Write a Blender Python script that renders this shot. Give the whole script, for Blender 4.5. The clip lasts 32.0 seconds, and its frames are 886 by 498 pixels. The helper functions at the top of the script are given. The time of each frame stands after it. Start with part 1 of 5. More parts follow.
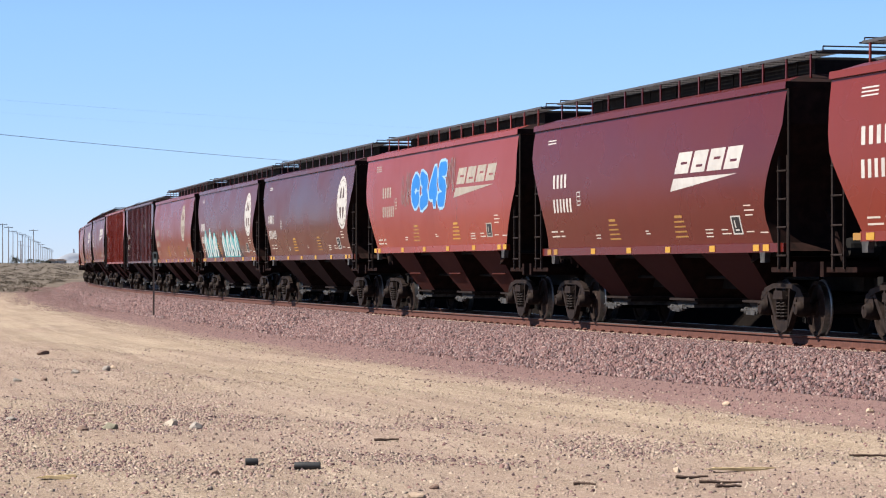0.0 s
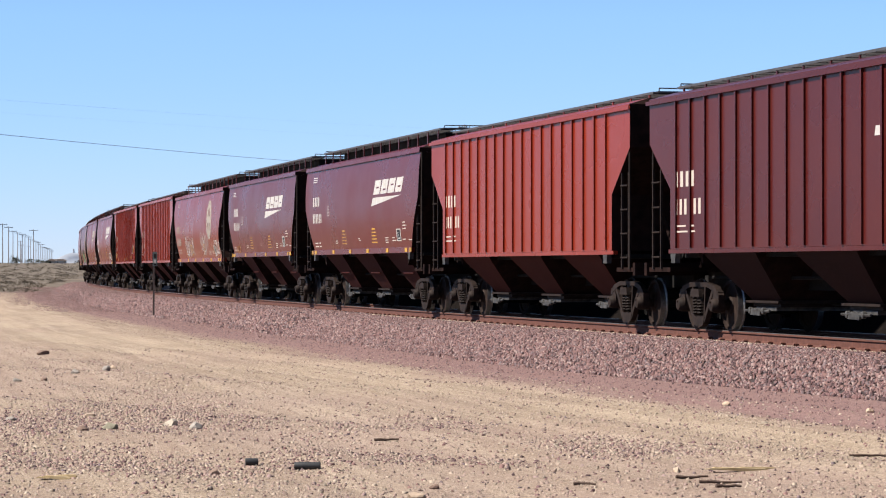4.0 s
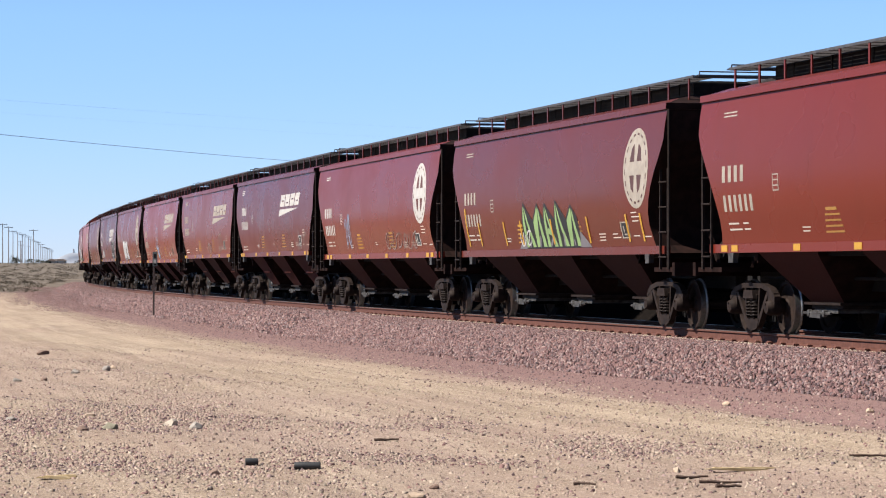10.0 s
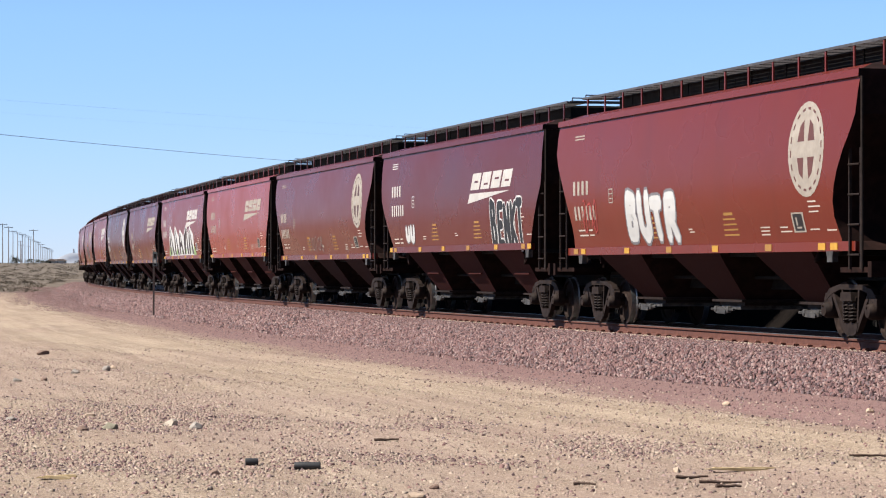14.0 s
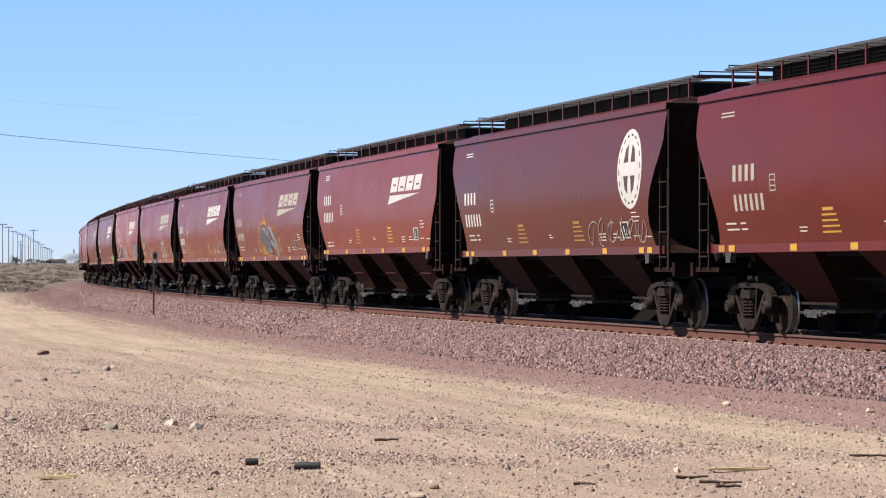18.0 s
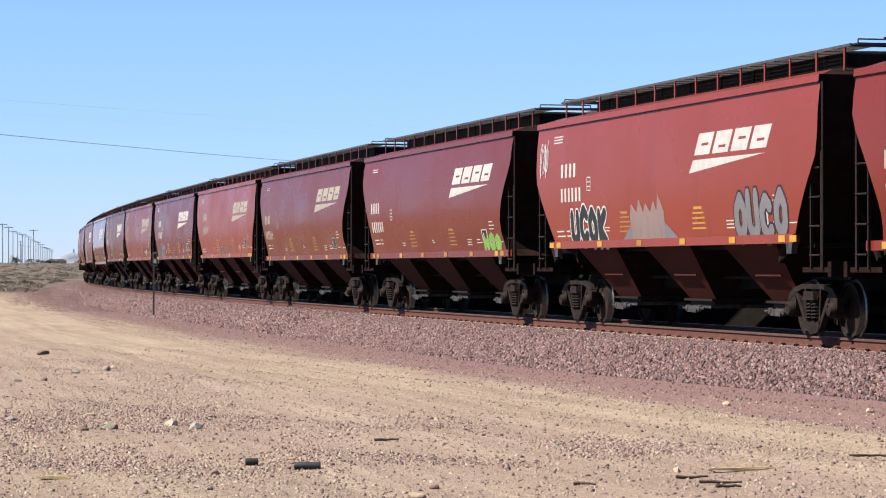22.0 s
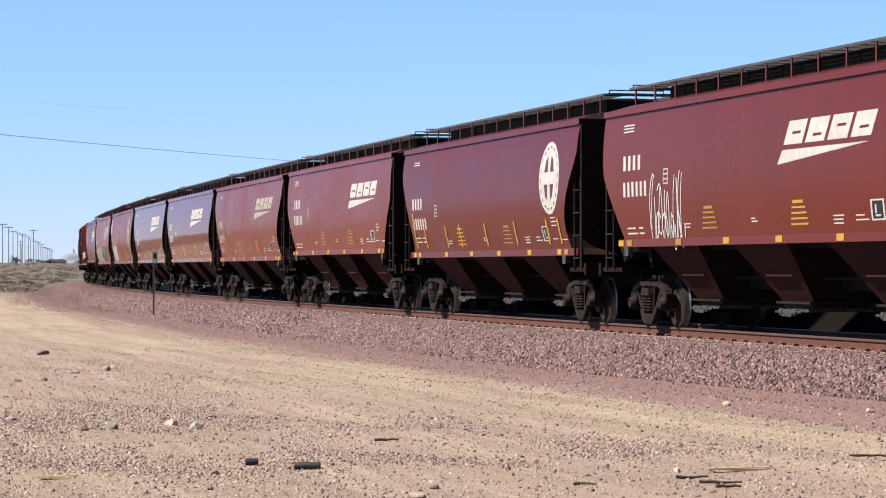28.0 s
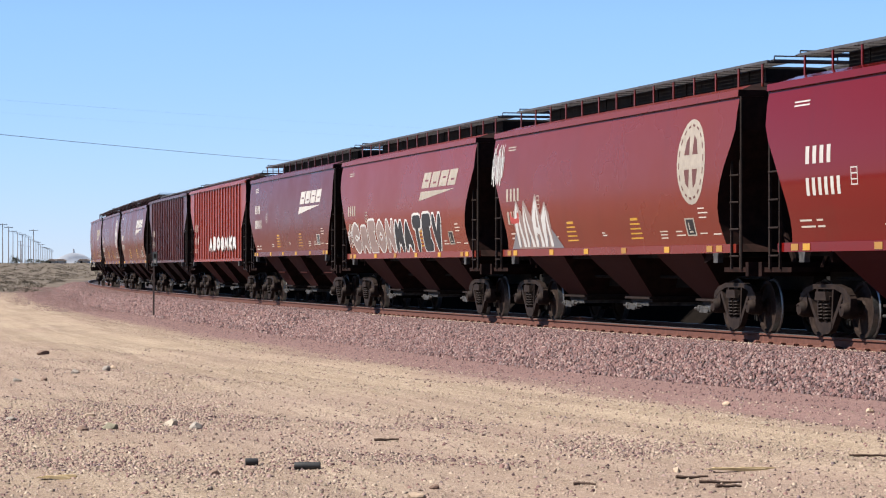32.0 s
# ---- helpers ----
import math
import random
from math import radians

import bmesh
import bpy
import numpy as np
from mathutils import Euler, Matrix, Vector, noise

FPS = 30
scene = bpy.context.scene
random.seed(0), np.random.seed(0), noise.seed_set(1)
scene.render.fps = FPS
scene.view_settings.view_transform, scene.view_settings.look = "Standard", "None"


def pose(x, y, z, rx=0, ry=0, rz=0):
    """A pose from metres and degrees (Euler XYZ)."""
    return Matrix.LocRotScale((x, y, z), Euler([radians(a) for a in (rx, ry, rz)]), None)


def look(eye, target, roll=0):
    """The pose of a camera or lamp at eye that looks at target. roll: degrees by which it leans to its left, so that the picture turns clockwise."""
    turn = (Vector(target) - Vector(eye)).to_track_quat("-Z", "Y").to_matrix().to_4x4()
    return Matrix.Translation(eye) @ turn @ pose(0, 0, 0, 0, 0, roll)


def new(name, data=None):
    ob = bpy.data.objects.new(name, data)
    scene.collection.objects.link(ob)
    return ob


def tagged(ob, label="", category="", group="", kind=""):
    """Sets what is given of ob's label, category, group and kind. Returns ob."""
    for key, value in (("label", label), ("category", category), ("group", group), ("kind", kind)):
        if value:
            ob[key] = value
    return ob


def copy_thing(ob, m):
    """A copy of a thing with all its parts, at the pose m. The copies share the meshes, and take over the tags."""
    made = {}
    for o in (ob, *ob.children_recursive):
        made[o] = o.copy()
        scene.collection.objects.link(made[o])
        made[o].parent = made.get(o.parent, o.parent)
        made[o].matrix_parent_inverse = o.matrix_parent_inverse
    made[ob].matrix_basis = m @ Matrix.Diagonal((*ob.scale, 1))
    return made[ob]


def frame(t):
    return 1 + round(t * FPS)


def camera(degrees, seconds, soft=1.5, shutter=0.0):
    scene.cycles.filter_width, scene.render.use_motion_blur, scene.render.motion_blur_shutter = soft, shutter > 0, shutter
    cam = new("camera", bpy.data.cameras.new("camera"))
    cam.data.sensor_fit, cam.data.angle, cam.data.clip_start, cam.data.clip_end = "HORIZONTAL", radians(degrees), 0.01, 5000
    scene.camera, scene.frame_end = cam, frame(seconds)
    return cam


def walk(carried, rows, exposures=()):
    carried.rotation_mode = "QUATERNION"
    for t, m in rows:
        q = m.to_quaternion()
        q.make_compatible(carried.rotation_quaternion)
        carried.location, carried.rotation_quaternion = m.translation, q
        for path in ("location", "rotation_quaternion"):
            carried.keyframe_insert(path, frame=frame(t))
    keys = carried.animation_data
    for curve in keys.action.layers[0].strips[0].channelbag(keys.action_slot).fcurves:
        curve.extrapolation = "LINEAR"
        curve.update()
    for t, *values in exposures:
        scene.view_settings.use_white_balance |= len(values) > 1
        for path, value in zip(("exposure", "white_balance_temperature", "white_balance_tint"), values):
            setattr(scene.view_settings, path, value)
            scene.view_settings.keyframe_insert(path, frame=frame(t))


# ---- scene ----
cam = camera(18.135, 32.0, soft=1.1)
EYE = (0.0, 0.0, 1.107)
AIM = pose(*EYE, 90.407, 0, 0)
walk(cam, [(0.0, AIM), (32.0, AIM)])

# ---------- light ----------
SUN_TO = Vector((-0.655, -0.14, 0.742)).normalized()
world = bpy.data.worlds.new("sky")
scene.world = world
world.use_nodes = True
wt = world.node_tree
sky = wt.nodes.new("ShaderNodeTexSky")
sky.sky_type = "NISHITA"
sky.sun_disc = False
sky.sun_elevation = math.asin(SUN_TO.z)
sky.sun_rotation = math.atan2(SUN_TO.x, SUN_TO.y)
sky.altitude = 2500
sky.air_density = 0.8
sky.dust_density = 0.0
sky.ozone_density = 5.0
bg = wt.nodes["Background"]
tint = wt.nodes.new("ShaderNodeMix")
tint.data_type, tint.blend_type = "RGBA", "MULTIPLY"
tint.inputs[0].default_value = 1.0
# the air's tint: clearer blue above, paler towards the horizon
coord = wt.nodes.new("ShaderNodeTexCoord")
height = wt.nodes.new("ShaderNodeSeparateXYZ")
wt.links.new(coord.outputs["Generated"], height.inputs[0])
shade = wt.nodes.new("ShaderNodeValToRGB")
shade.color_ramp.elements[0].position, shade.color_ramp.elements[0].color = 0.0, (0.71, 0.68, 0.83, 1)
shade.color_ramp.elements[1].position, shade.color_ramp.elements[1].color = 0.09, (0.97, 1.0, 1.02, 1)
wt.links.new(height.outputs["Z"], shade.inputs[0])
wt.links.new(shade.outputs[0], tint.inputs[7])
wt.links.new(sky.outputs[0], tint.inputs[6])
wt.links.new(tint.outputs[2], bg.inputs[0])
bg.inputs[1].default_value = 0.068
sun = new("sun", bpy.data.lights.new("sun", "SUN"))
sun.data.energy = 5.0
sun.data.angle = radians(0.53)
sun.data.color = (1.0, 0.95, 0.87)
sun.matrix_world = look(SUN_TO * 50, (0, 0, 0))
scene.view_settings.exposure = 1.29

# ---------- the line of the track ----------
S0, S1, DS = -960.0, 880.0, 0.5
SS = np.arange(S0, S1 + DS, DS)
_sc = np.clip(SS, -267.0, 45.0)
KAP = 0.000655 + 1.611e-6 * _sc + 7.08e-9 * _sc ** 2 + 6e-5 * np.clip((-50 - SS) / 30, 0, 1)
_i0 = int(round(-S0 / DS))
PHI = np.concatenate([[0], np.cumsum((KAP[1:] + KAP[:-1]) / 2 * DS)])
PHI += -1.32901 - PHI[_i0]
TX = np.concatenate([[0], np.cumsum(np.cos((PHI[1:] + PHI[:-1]) / 2) * DS)])
TY = np.concatenate([[0], np.cumsum(np.sin((PHI[1:] + PHI[:-1]) / 2) * DS)])
TX += 4.138 - TX[_i0]
TY += 56.83 - TY[_i0]


def on_track(s, right=0.0):
    """Place and heading on the line at s metres, a way to the right of the travel."""
    x, y, p = np.interp(s, SS, TX), np.interp(s, SS, TY), np.interp(s, SS, PHI)
    return x + right * np.sin(p), y - right * np.cos(p), p


def track_coords(X, Y):
    """The nearest s and the offset to the right for many points."""
    step = 8
    tx, ty = TX[::step], TY[::step]
    s_out, d_out = np.empty(len(X)), np.empty(len(X))
    for a in range(0, len(X), 4000):
        x, y = X[a:a + 4000, None], Y[a:a + 4000, None]
        j = np.argmin((tx[None] - x) ** 2 + (ty[None] - y) ** 2, axis=1) * step
        j = np.minimum(j, len(SS) - 1)
        x, y = x[:, 0], y[:, 0]
        along = (x - TX[j]) * np.cos(PHI[j]) + (y - TY[j]) * np.sin(PHI[j])
        s = SS[j] + along
        ox, oy, p = on_track(s)
        s_out[a:a + 4000] = s
        d_out[a:a + 4000] = (x - ox) * np.sin(p) - (y - oy) * np.cos(p)
    return s_out, d_out


# ---------- materials ----------
def mat(name, rough=0.7, metal=0.0, spec=0.5):
    m = bpy.data.materials.new(name)
    m.use_nodes = True
    b = m.node_tree.nodes["Principled BSDF"]
    b.inputs["Roughness"].default_value = rough
    b.inputs["Metallic"].default_value = metal
    b.inputs["Specular IOR Level"].default_value = spec
    return m, m.node_tree, b


def node(nt, kind, **values):
    n = nt.nodes.new(kind)
    for k, v in values.items():
        n.inputs[k].default_value = v
    return n


def noise_of(nt, vec, scale, detail=4.0, rough=0.55):
    n = node(nt, "ShaderNodeTexNoise", Scale=scale, Detail=detail, Roughness=rough)
    nt.links.new(vec, n.inputs["Vector"])
    return n.outputs["Fac"]


def ramp(nt, fac, stops):
    r = nt.nodes.new("ShaderNodeValToRGB")
    e = r.color_ramp.elements
    while len(e) < len(stops):
        e.new(0.5)
    for el, (p, c) in zip(e, stops):
        el.position = p
        el.color = (*c, 1) if len(c) == 3 else c
    nt.links.new(fac, r.inputs[0])
    return r.outputs[0]


def mix(nt, fac, a, b, mode="MIX"):
    n = nt.nodes.new("ShaderNodeMix")
    n.data_type, n.blend_type = "RGBA", mode
    for sock, v in ((n.inputs[0], fac), (n.inputs[6], a), (n.inputs[7], b)):
        if isinstance(v, (int, float)):
            sock.default_value = v
        elif isinstance(v, tuple):
            sock.default_value = (*v, 1) if len(v) == 3 else v
        else:
            nt.links.new(v, sock)
    return n.outputs[2]


def stretch(nt, vec, scale):
    n = nt.nodes.new("ShaderNodeMapping")
    n.inputs["Scale"].default_value = scale
    nt.links.new(vec, n.inputs[0])
    return n.outputs[0]


def bump(nt, bsdf, height, strength, distance):
    b = node(nt, "ShaderNodeBump", Strength=strength, Distance=distance)
    nt.links.new(height, b.inputs["Height"])
    nt.links.new(b.outputs[0], bsdf.inputs["Normal"])


def car_paint(name="weathered_car_paint", spec=0.10, low=0.22, high=0.36, worn=((0.11, 0.025, 0.016), (0.12, 0.040, 0.027))):
    """Weathered enamel whose hue is the object's own colour."""
    m, nt, b = mat(name, 0.40, 0.0, spec)
    oi = nt.nodes.new("ShaderNodeObjectInfo")
    co = nt.nodes.new("ShaderNodeTexCoord").outputs["Object"]
    shift = nt.nodes.new("ShaderNodeVectorMath")
    scl = nt.nodes.new("ShaderNodeMath")
    scl.operation = "MULTIPLY"
    scl.inputs[1].default_value = 90.0
    nt.links.new(oi.outputs["Random"], scl.inputs[0])
    nt.links.new(co, shift.inputs[0])
    nt.links.new(scl.outputs[0], shift.inputs[1])
    v = shift.outputs[0]
    big = noise_of(nt, stretch(nt, v, (0.35, 0.35, 0.5)), 1.0, 3)
    streak = noise_of(nt, stretch(nt, v, (1.1, 1.1, 0.13)), 1.0, 5, 0.6)
    fine = noise_of(nt, v, 14.0, 4)
    c = mix(nt, ramp(nt, big, [(0.35, (0, 0, 0)), (0.7, (0.6, 0.6, 0.6))]), oi.outputs["Color"],
            mix(nt, 0.40, oi.outputs["Color"], worn[0]))
    c = mix(nt, ramp(nt, streak, [(0.55, (0, 0, 0)), (0.80, (0.26, 0.26, 0.26))]), c, (0.030, 0.010, 0.0075))
    c = mix(nt, ramp(nt, fine, [(0.52, (0, 0, 0)), (0.75, (0.12, 0.12, 0.12))]), c, worn[1])
    nt.links.new(c, b.inputs["Base Color"])
    nt.links.new(ramp(nt, big, [(0.3, (low,) * 3), (0.75, (high,) * 3)]), b.inputs["Roughness"])
    wav = noise_of(nt, stretch(nt, v, (1.1, 1.1, 0.6)), 1.0, 2)
    bump(nt, b, wav, 0.06, 0.02)
    return m


def simple(name, a, b_, scale, rough=0.7, metal=0.0, rel=0.0, detail=5.0, spec=0.3):
    m, nt, b = mat(name, rough, metal, spec)
    co = nt.nodes.new("ShaderNodeTexCoord").outputs["Object"]
    f = noise_of(nt, co, scale, detail)
    g = noise_of(nt, co, scale * 0.13, 3)
    c = mix(nt, ramp(nt, f, [(0.35, (0, 0, 0)), (0.68, (1, 1, 1))]), a, b_)
    c = mix(nt, ramp(nt, g, [(0.4, (0, 0, 0)), (0.7, (0.4, 0.4, 0.4))]), c, tuple(0.5 * (x + y) * 0.7 for x, y in zip(a, b_)))
    nt.links.new(c, b.inputs["Base Color"])
    if rel:
        bump(nt, b, f, 0.6, rel)
    return m


def stone_mat(name, cols, scale=25.0):
    """Loose stones: each island takes a colour of its own."""
    m, nt, b = mat(name, 0.85, 0.0, 0.3)
    geo = nt.nodes.new("ShaderNodeNewGeometry")
    r = nt.nodes.new("ShaderNodeValToRGB")
    r.color_ramp.interpolation = "CONSTANT"
    e = r.color_ramp.elements
    while len(e) < len(cols):
        e.new(0.5)
    for i, (el, c) in enumerate(zip(e, cols)):
        el.position, el.color = i / len(cols), (*c, 1)
    nt.links.new(geo.outputs["Random Per Island"], r.inputs[0])
    f = noise_of(nt, nt.nodes.new("ShaderNodeTexCoord").outputs["Object"], scale, 4)
    nt.links.new(mix(nt, 1.0, r.outputs[0], ramp(nt, f, [(0.3, (0.72, 0.72, 0.72)), (0.7, (1, 1, 1))]), "MULTIPLY"), b.inputs["Base Color"])
    return m


def ground_mat():
    m, nt, b = mat("desert_dirt", 0.95, 0.0, 0.15)
    tc = nt.nodes.new("ShaderNodeTexCoord").outputs["Object"]
    uv = nt.nodes.new("ShaderNodeUVMap")
    uv.uv_map = "line"
    sep = nt.nodes.new("ShaderNodeSeparateXYZ")
    nt.links.new(uv.outputs[0], sep.inputs[0])
    big = noise_of(nt, tc, 0.12, 4)
    mid = noise_of(nt, tc, 1.1, 5)
    fine = noise_of(nt, tc, 9.0, 6, 0.7)
    grit = noise_of(nt, tc, 38.0, 4, 0.7)
    rut = noise_of(nt, stretch(nt, uv.outputs[0], (0.035, 1.3, 1)), 1.0, 4)
    c = mix(nt, ramp(nt, mid, [(0.35, (0, 0, 0)), (0.65, (1, 1, 1))]), (0.208, 0.154, 0.104), (0.240, 0.182, 0.128))
    c = mix(nt, ramp(nt, rut, [(0.5, (0, 0, 0)), (0.62, (0.75, 0.75, 0.75))]), c, (0.31, 0.243, 0.175))
    c = mix(nt, ramp(nt, big, [(0.45, (0, 0, 0)), (0.62, (0.6, 0.6, 0.6))]), c, (0.2064, 0.1409, 0.1104))
    c = mix(nt, ramp(nt, fine, [(0.48, (0, 0, 0)), (0.64, (0.62, 0.62, 0.62))]), c, (0.1488, 0.1045, 0.0828))
    speck = noise_of(nt, tc, 26.0, 3, 0.6)
    c = mix(nt, ramp(nt, speck, [(0.54, (0, 0, 0)), (0.63, (0.72, 0.72, 0.72))]), c, (0.104, 0.07128, 0.05888))
    c = mix(nt, ramp(nt, noise_of(nt, tc, 17.0, 3, 0.6), [(0.56, (0, 0, 0)), (0.65, (0.68, 0.68, 0.68))]), c, (0.325, 0.256, 0.200))
    # narrow wheel scrapes along the line
    scrape = noise_of(nt, stretch(nt, uv.outputs[0], (0.11, 3.4, 1)), 1.0, 5, 0.6)
    c = mix(nt, ramp(nt, scrape, [(0.53, (0, 0, 0)), (0.60, (0.50, 0.50, 0.50)), (0.66, (0, 0, 0))]), c, (0.155, 0.108, 0.080))
    c = mix(nt, ramp(nt, scrape, [(0.36, (0, 0, 0)), (0.42, (0.38, 0.38, 0.38)), (0.47, (0, 0, 0))]), c, (0.335, 0.265, 0.195))
    # pale compacted wheel tracks of the lane, and the loose mauve-grey gravel that it throws outwards
    lane = nt.nodes.new("ShaderNodeUVMap")
    lane.uv_map = "lane"
    lsep = nt.nodes.new("ShaderNodeSeparateXYZ")
    nt.links.new(lane.outputs[0], lsep.inputs[0])
    warp = nt.nodes.new("ShaderNodeMath")
    warp.operation = "MULTIPLY_ADD"
    warp.inputs[1].default_value = 2.6
    nt.links.new(noise_of(nt, stretch(nt, lane.outputs[0], (0.13, 0.7, 1)), 1.0, 6, 0.62), warp.inputs[0])
    nt.links.new(lsep.outputs[1], warp.inputs[2])
    span = nt.nodes.new("ShaderNodeMapRange")
    span.inputs[1].default_value, span.inputs[2].default_value = -8.7, 11.3
    nt.links.new(warp.outputs[0], span.inputs[0])
    patch = noise_of(nt, stretch(nt, lane.outputs[0], (0.22, 0.9, 1)), 1.0, 5, 0.6)
    broken = ramp(nt, patch, [(0.36, (0.25, 0.25, 0.25)), (0.56, (1, 1, 1))])
    tracks = ramp(nt, span.outputs[0], [(0.405, (0, 0, 0)), (0.445, (1, 1, 1)), (0.475, (1, 1, 1)), (0.492, (0.25, 0.25, 0.25)), (0.510, (0.2, 0.2, 0.2)), (0.528, (0.9, 0.9, 0.9)), (0.552, (0.9, 0.9, 0.9)), (0.585, (0.15, 0.15, 0.15)), (0.63, (0, 0, 0))])
    c = mix(nt, mix(nt, 1.0, mix(nt, 1.0, tracks, broken, "MULTIPLY"), (0.50, 0.50, 0.50), "MULTIPLY"), c, (0.315, 0.246, 0.178))
    spoil = ramp(nt, span.outputs[0], [(0.58, (0, 0, 0)), (0.66, (0.45, 0.45, 0.45)), (0.80, (0.45, 0.45, 0.45)), (0.90, (0.1, 0.1, 0.1))])
    c = mix(nt, mix(nt, 1.0, spoil, broken, "MULTIPLY"), c, (0.235, 0.168, 0.136))
    # fine pebbles lying in the dirt
    vor = node(nt, "ShaderNodeTexVoronoi", Scale=44.0, Randomness=1.0)
    nt.links.new(tc, vor.inputs["Vector"])
    cell = nt.nodes.new("ShaderNodeSeparateColor")
    nt.links.new(vor.outputs["Color"], cell.inputs[0])
    c = mix(nt, ramp(nt, noise_of(nt, stretch(nt, tc, (0.35, 0.16, 1)), 1.0, 4), [(0.42, (0.15, 0.15, 0.15)), (0.6, (1, 1, 1))]), c, ramp(nt, cell.outputs[0], [(0.0, (0.36, 0.34, 0.33)), (0.18, (0.80, 0.79, 0.78)), (0.5, (1.0, 1.0, 1.0)), (1.0, (1.12, 1.12, 1.12))]), "MULTIPLY")
    c = mix(nt, ramp(nt, cell.outputs[1], [(0.90, (0, 0, 0)), (0.95, (0.4, 0.4, 0.4))]), c, (0.36, 0.285, 0.225))
    # crushed mauve rock spread beside the bed
    off = nt.nodes.new("ShaderNodeMath")
    off.operation = "MULTIPLY_ADD"
    off.inputs[1].default_value, off.inputs[2].default_value = 2.6, -1.3
    nt.links.new(noise_of(nt, stretch(nt, uv.outputs[0], (0.10, 0.45, 1)), 1.0, 5, 0.6), off.inputs[0])
    near = nt.nodes.new("ShaderNodeMath")
    nt.links.new(sep.outputs[1], near.inputs[0])
    nt.links.new(off.outputs[0], near.inputs[1])
    fade = nt.nodes.new("ShaderNodeMapRange")
    fade.inputs[1].default_value, fade.inputs[2].default_value = 5.5, 6.5
    fade.inputs[3].default_value, fade.inputs[4].default_value = 0.9, 0.0
    nt.links.new(near.outputs[0], fade.inputs[0])
    mauve = mix(nt, ramp(nt, fine, [(0.4, (0, 0, 0)), (0.62, (1, 1, 1))]), (0.175, 0.103, 0.095), (0.122, 0.071, 0.068))
    c = mix(nt, fade.outputs[0], c, mauve)
    # dry scrubland in the distance
    far = nt.nodes.new("ShaderNodeMapRange")
    far.inputs[1].default_value, far.inputs[2].default_value = 203.0, 222.0
    pos = nt.nodes.new("ShaderNodeSeparateXYZ")
    nt.links.new(tc, pos.inputs[0])
    nt.links.new(pos.outputs[1], far.inputs[0])
    scrub = mix(nt, ramp(nt, noise_of(nt, tc, 0.25, 5), [(0.4, (0, 0, 0)), (0.6, (1, 1, 1))]), (0.078, 0.061, 0.047), (0.125, 0.101, 0.078))
    c = mix(nt, far.outputs[0], c, scrub)
    nt.links.new(c, b.inputs["Base Color"])
    h = mix(nt, 0.18, mix(nt, 0.4, fine, grit), ramp(nt, vor.outputs["Distance"], [(0.1, (1, 1, 1)), (0.5, (0, 0, 0))]))
    bump(nt, b, mix(nt, 0.15, h, scrape), 1.0, 0.035)
    return m


PAINT = car_paint()
# rough bay paint: grime, plus shade mixed into the colour
GRIMY_SHADED = car_paint("grimy_shaded_car_paint", 0.08, 0.75, 0.9, ((0.022, 0.013, 0.010), (0.06, 0.038, 0.030)))
GLOSS = car_paint("fresh_glossy_car_paint", 0.09, 0.07, 0.13, ((0.080, 0.005, 0.004), (0.08, 0.012, 0.010)))
STEEL = simple("grimy_cast_steel", (0.008, 0.0050, 0.0040), (0.023, 0.0145, 0.0115), 9.0, 0.7, 0.0, 0.004, 5.0, 0.12)
# sooty steel of the running gear; also painted shade on hatches and underside
DARK = simple("black_steel_and_shade", (0.006, 0.006, 0.006), (0.014, 0.012, 0.011), 7.0, 0.9, 0.0, 0.0, 5.0, 0.1)
WHEEL = simple("rusty_wheel_steel", (0.013, 0.0085, 0.0070), (0.028, 0.018, 0.0145), 12.0, 0.75, 0.0, 0.0, 5.0, 0.08)
TREAD = simple("polished_tread_steel", (0.20, 0.19, 0.18), (0.30, 0.29, 0.28), 20.0, 0.42, 1.0)
RUST = simple("rusty_rail_steel", (0.060, 0.0200, 0.0130), (0.098, 0.036, 0.024), 11.0, 0.8, 0.0, 0.002)
GALV = simple("galvanised_grating", (0.016, 0.0145, 0.0138), (0.075, 0.070, 0.066), 7.0, 0.6, 0.2)
WALKWAY = simple("dark_walkway_grating", (0.035, 0.034, 0.036), (0.085, 0.080, 0.082), 10.0, 0.55, 0.3)
TIE = simple("weathered_tie_wood", (0.10, 0.065, 0.05), (0.19, 0.125, 0.095), 14.0, 0.9, 0.0, 0.004)
CREAM = simple("faded_cream_lettering", (0.20, 0.170, 0.138), (0.26, 0.225, 0.187), 6.0, 0.6)
WHITE = simple("white_lettering", (0.31, 0.285, 0.26), (0.38, 0.355, 0.325), 6.0, 0.5)
YELLOW = simple("yellow_reflective_marking", (0.31, 0.155, 0.014), (0.36, 0.20, 0.025), 9.0, 0.5)
# grey wood, paled to hold the distance haze of the far poles
WOOD = simple("haze_paled_wood", (0.17, 0.155, 0.145), (0.27, 0.245, 0.23), 3.0, 0.9)
CABLE = simple("black_cable", (0.03, 0.03, 0.035), (0.05, 0.05, 0.055), 3.0, 0.6)
BALLAST = stone_mat("mauve_ballast_stone", [(0.132, 0.067, 0.064), (0.160, 0.093, 0.087), (0.080, 0.042, 0.043), (0.225, 0.155, 0.142), (0.136, 0.077, 0.075), (0.050, 0.027, 0.028), (0.122, 0.086, 0.087), (0.158, 0.088, 0.078)])
# bed far darker than its stones, so the gaps read as deep shade
BED = simple("gap_shade_ballast_bed", (0.018, 0.012, 0.0115), (0.038, 0.025, 0.023), 16.0, 0.9, 0.0, 0.03)
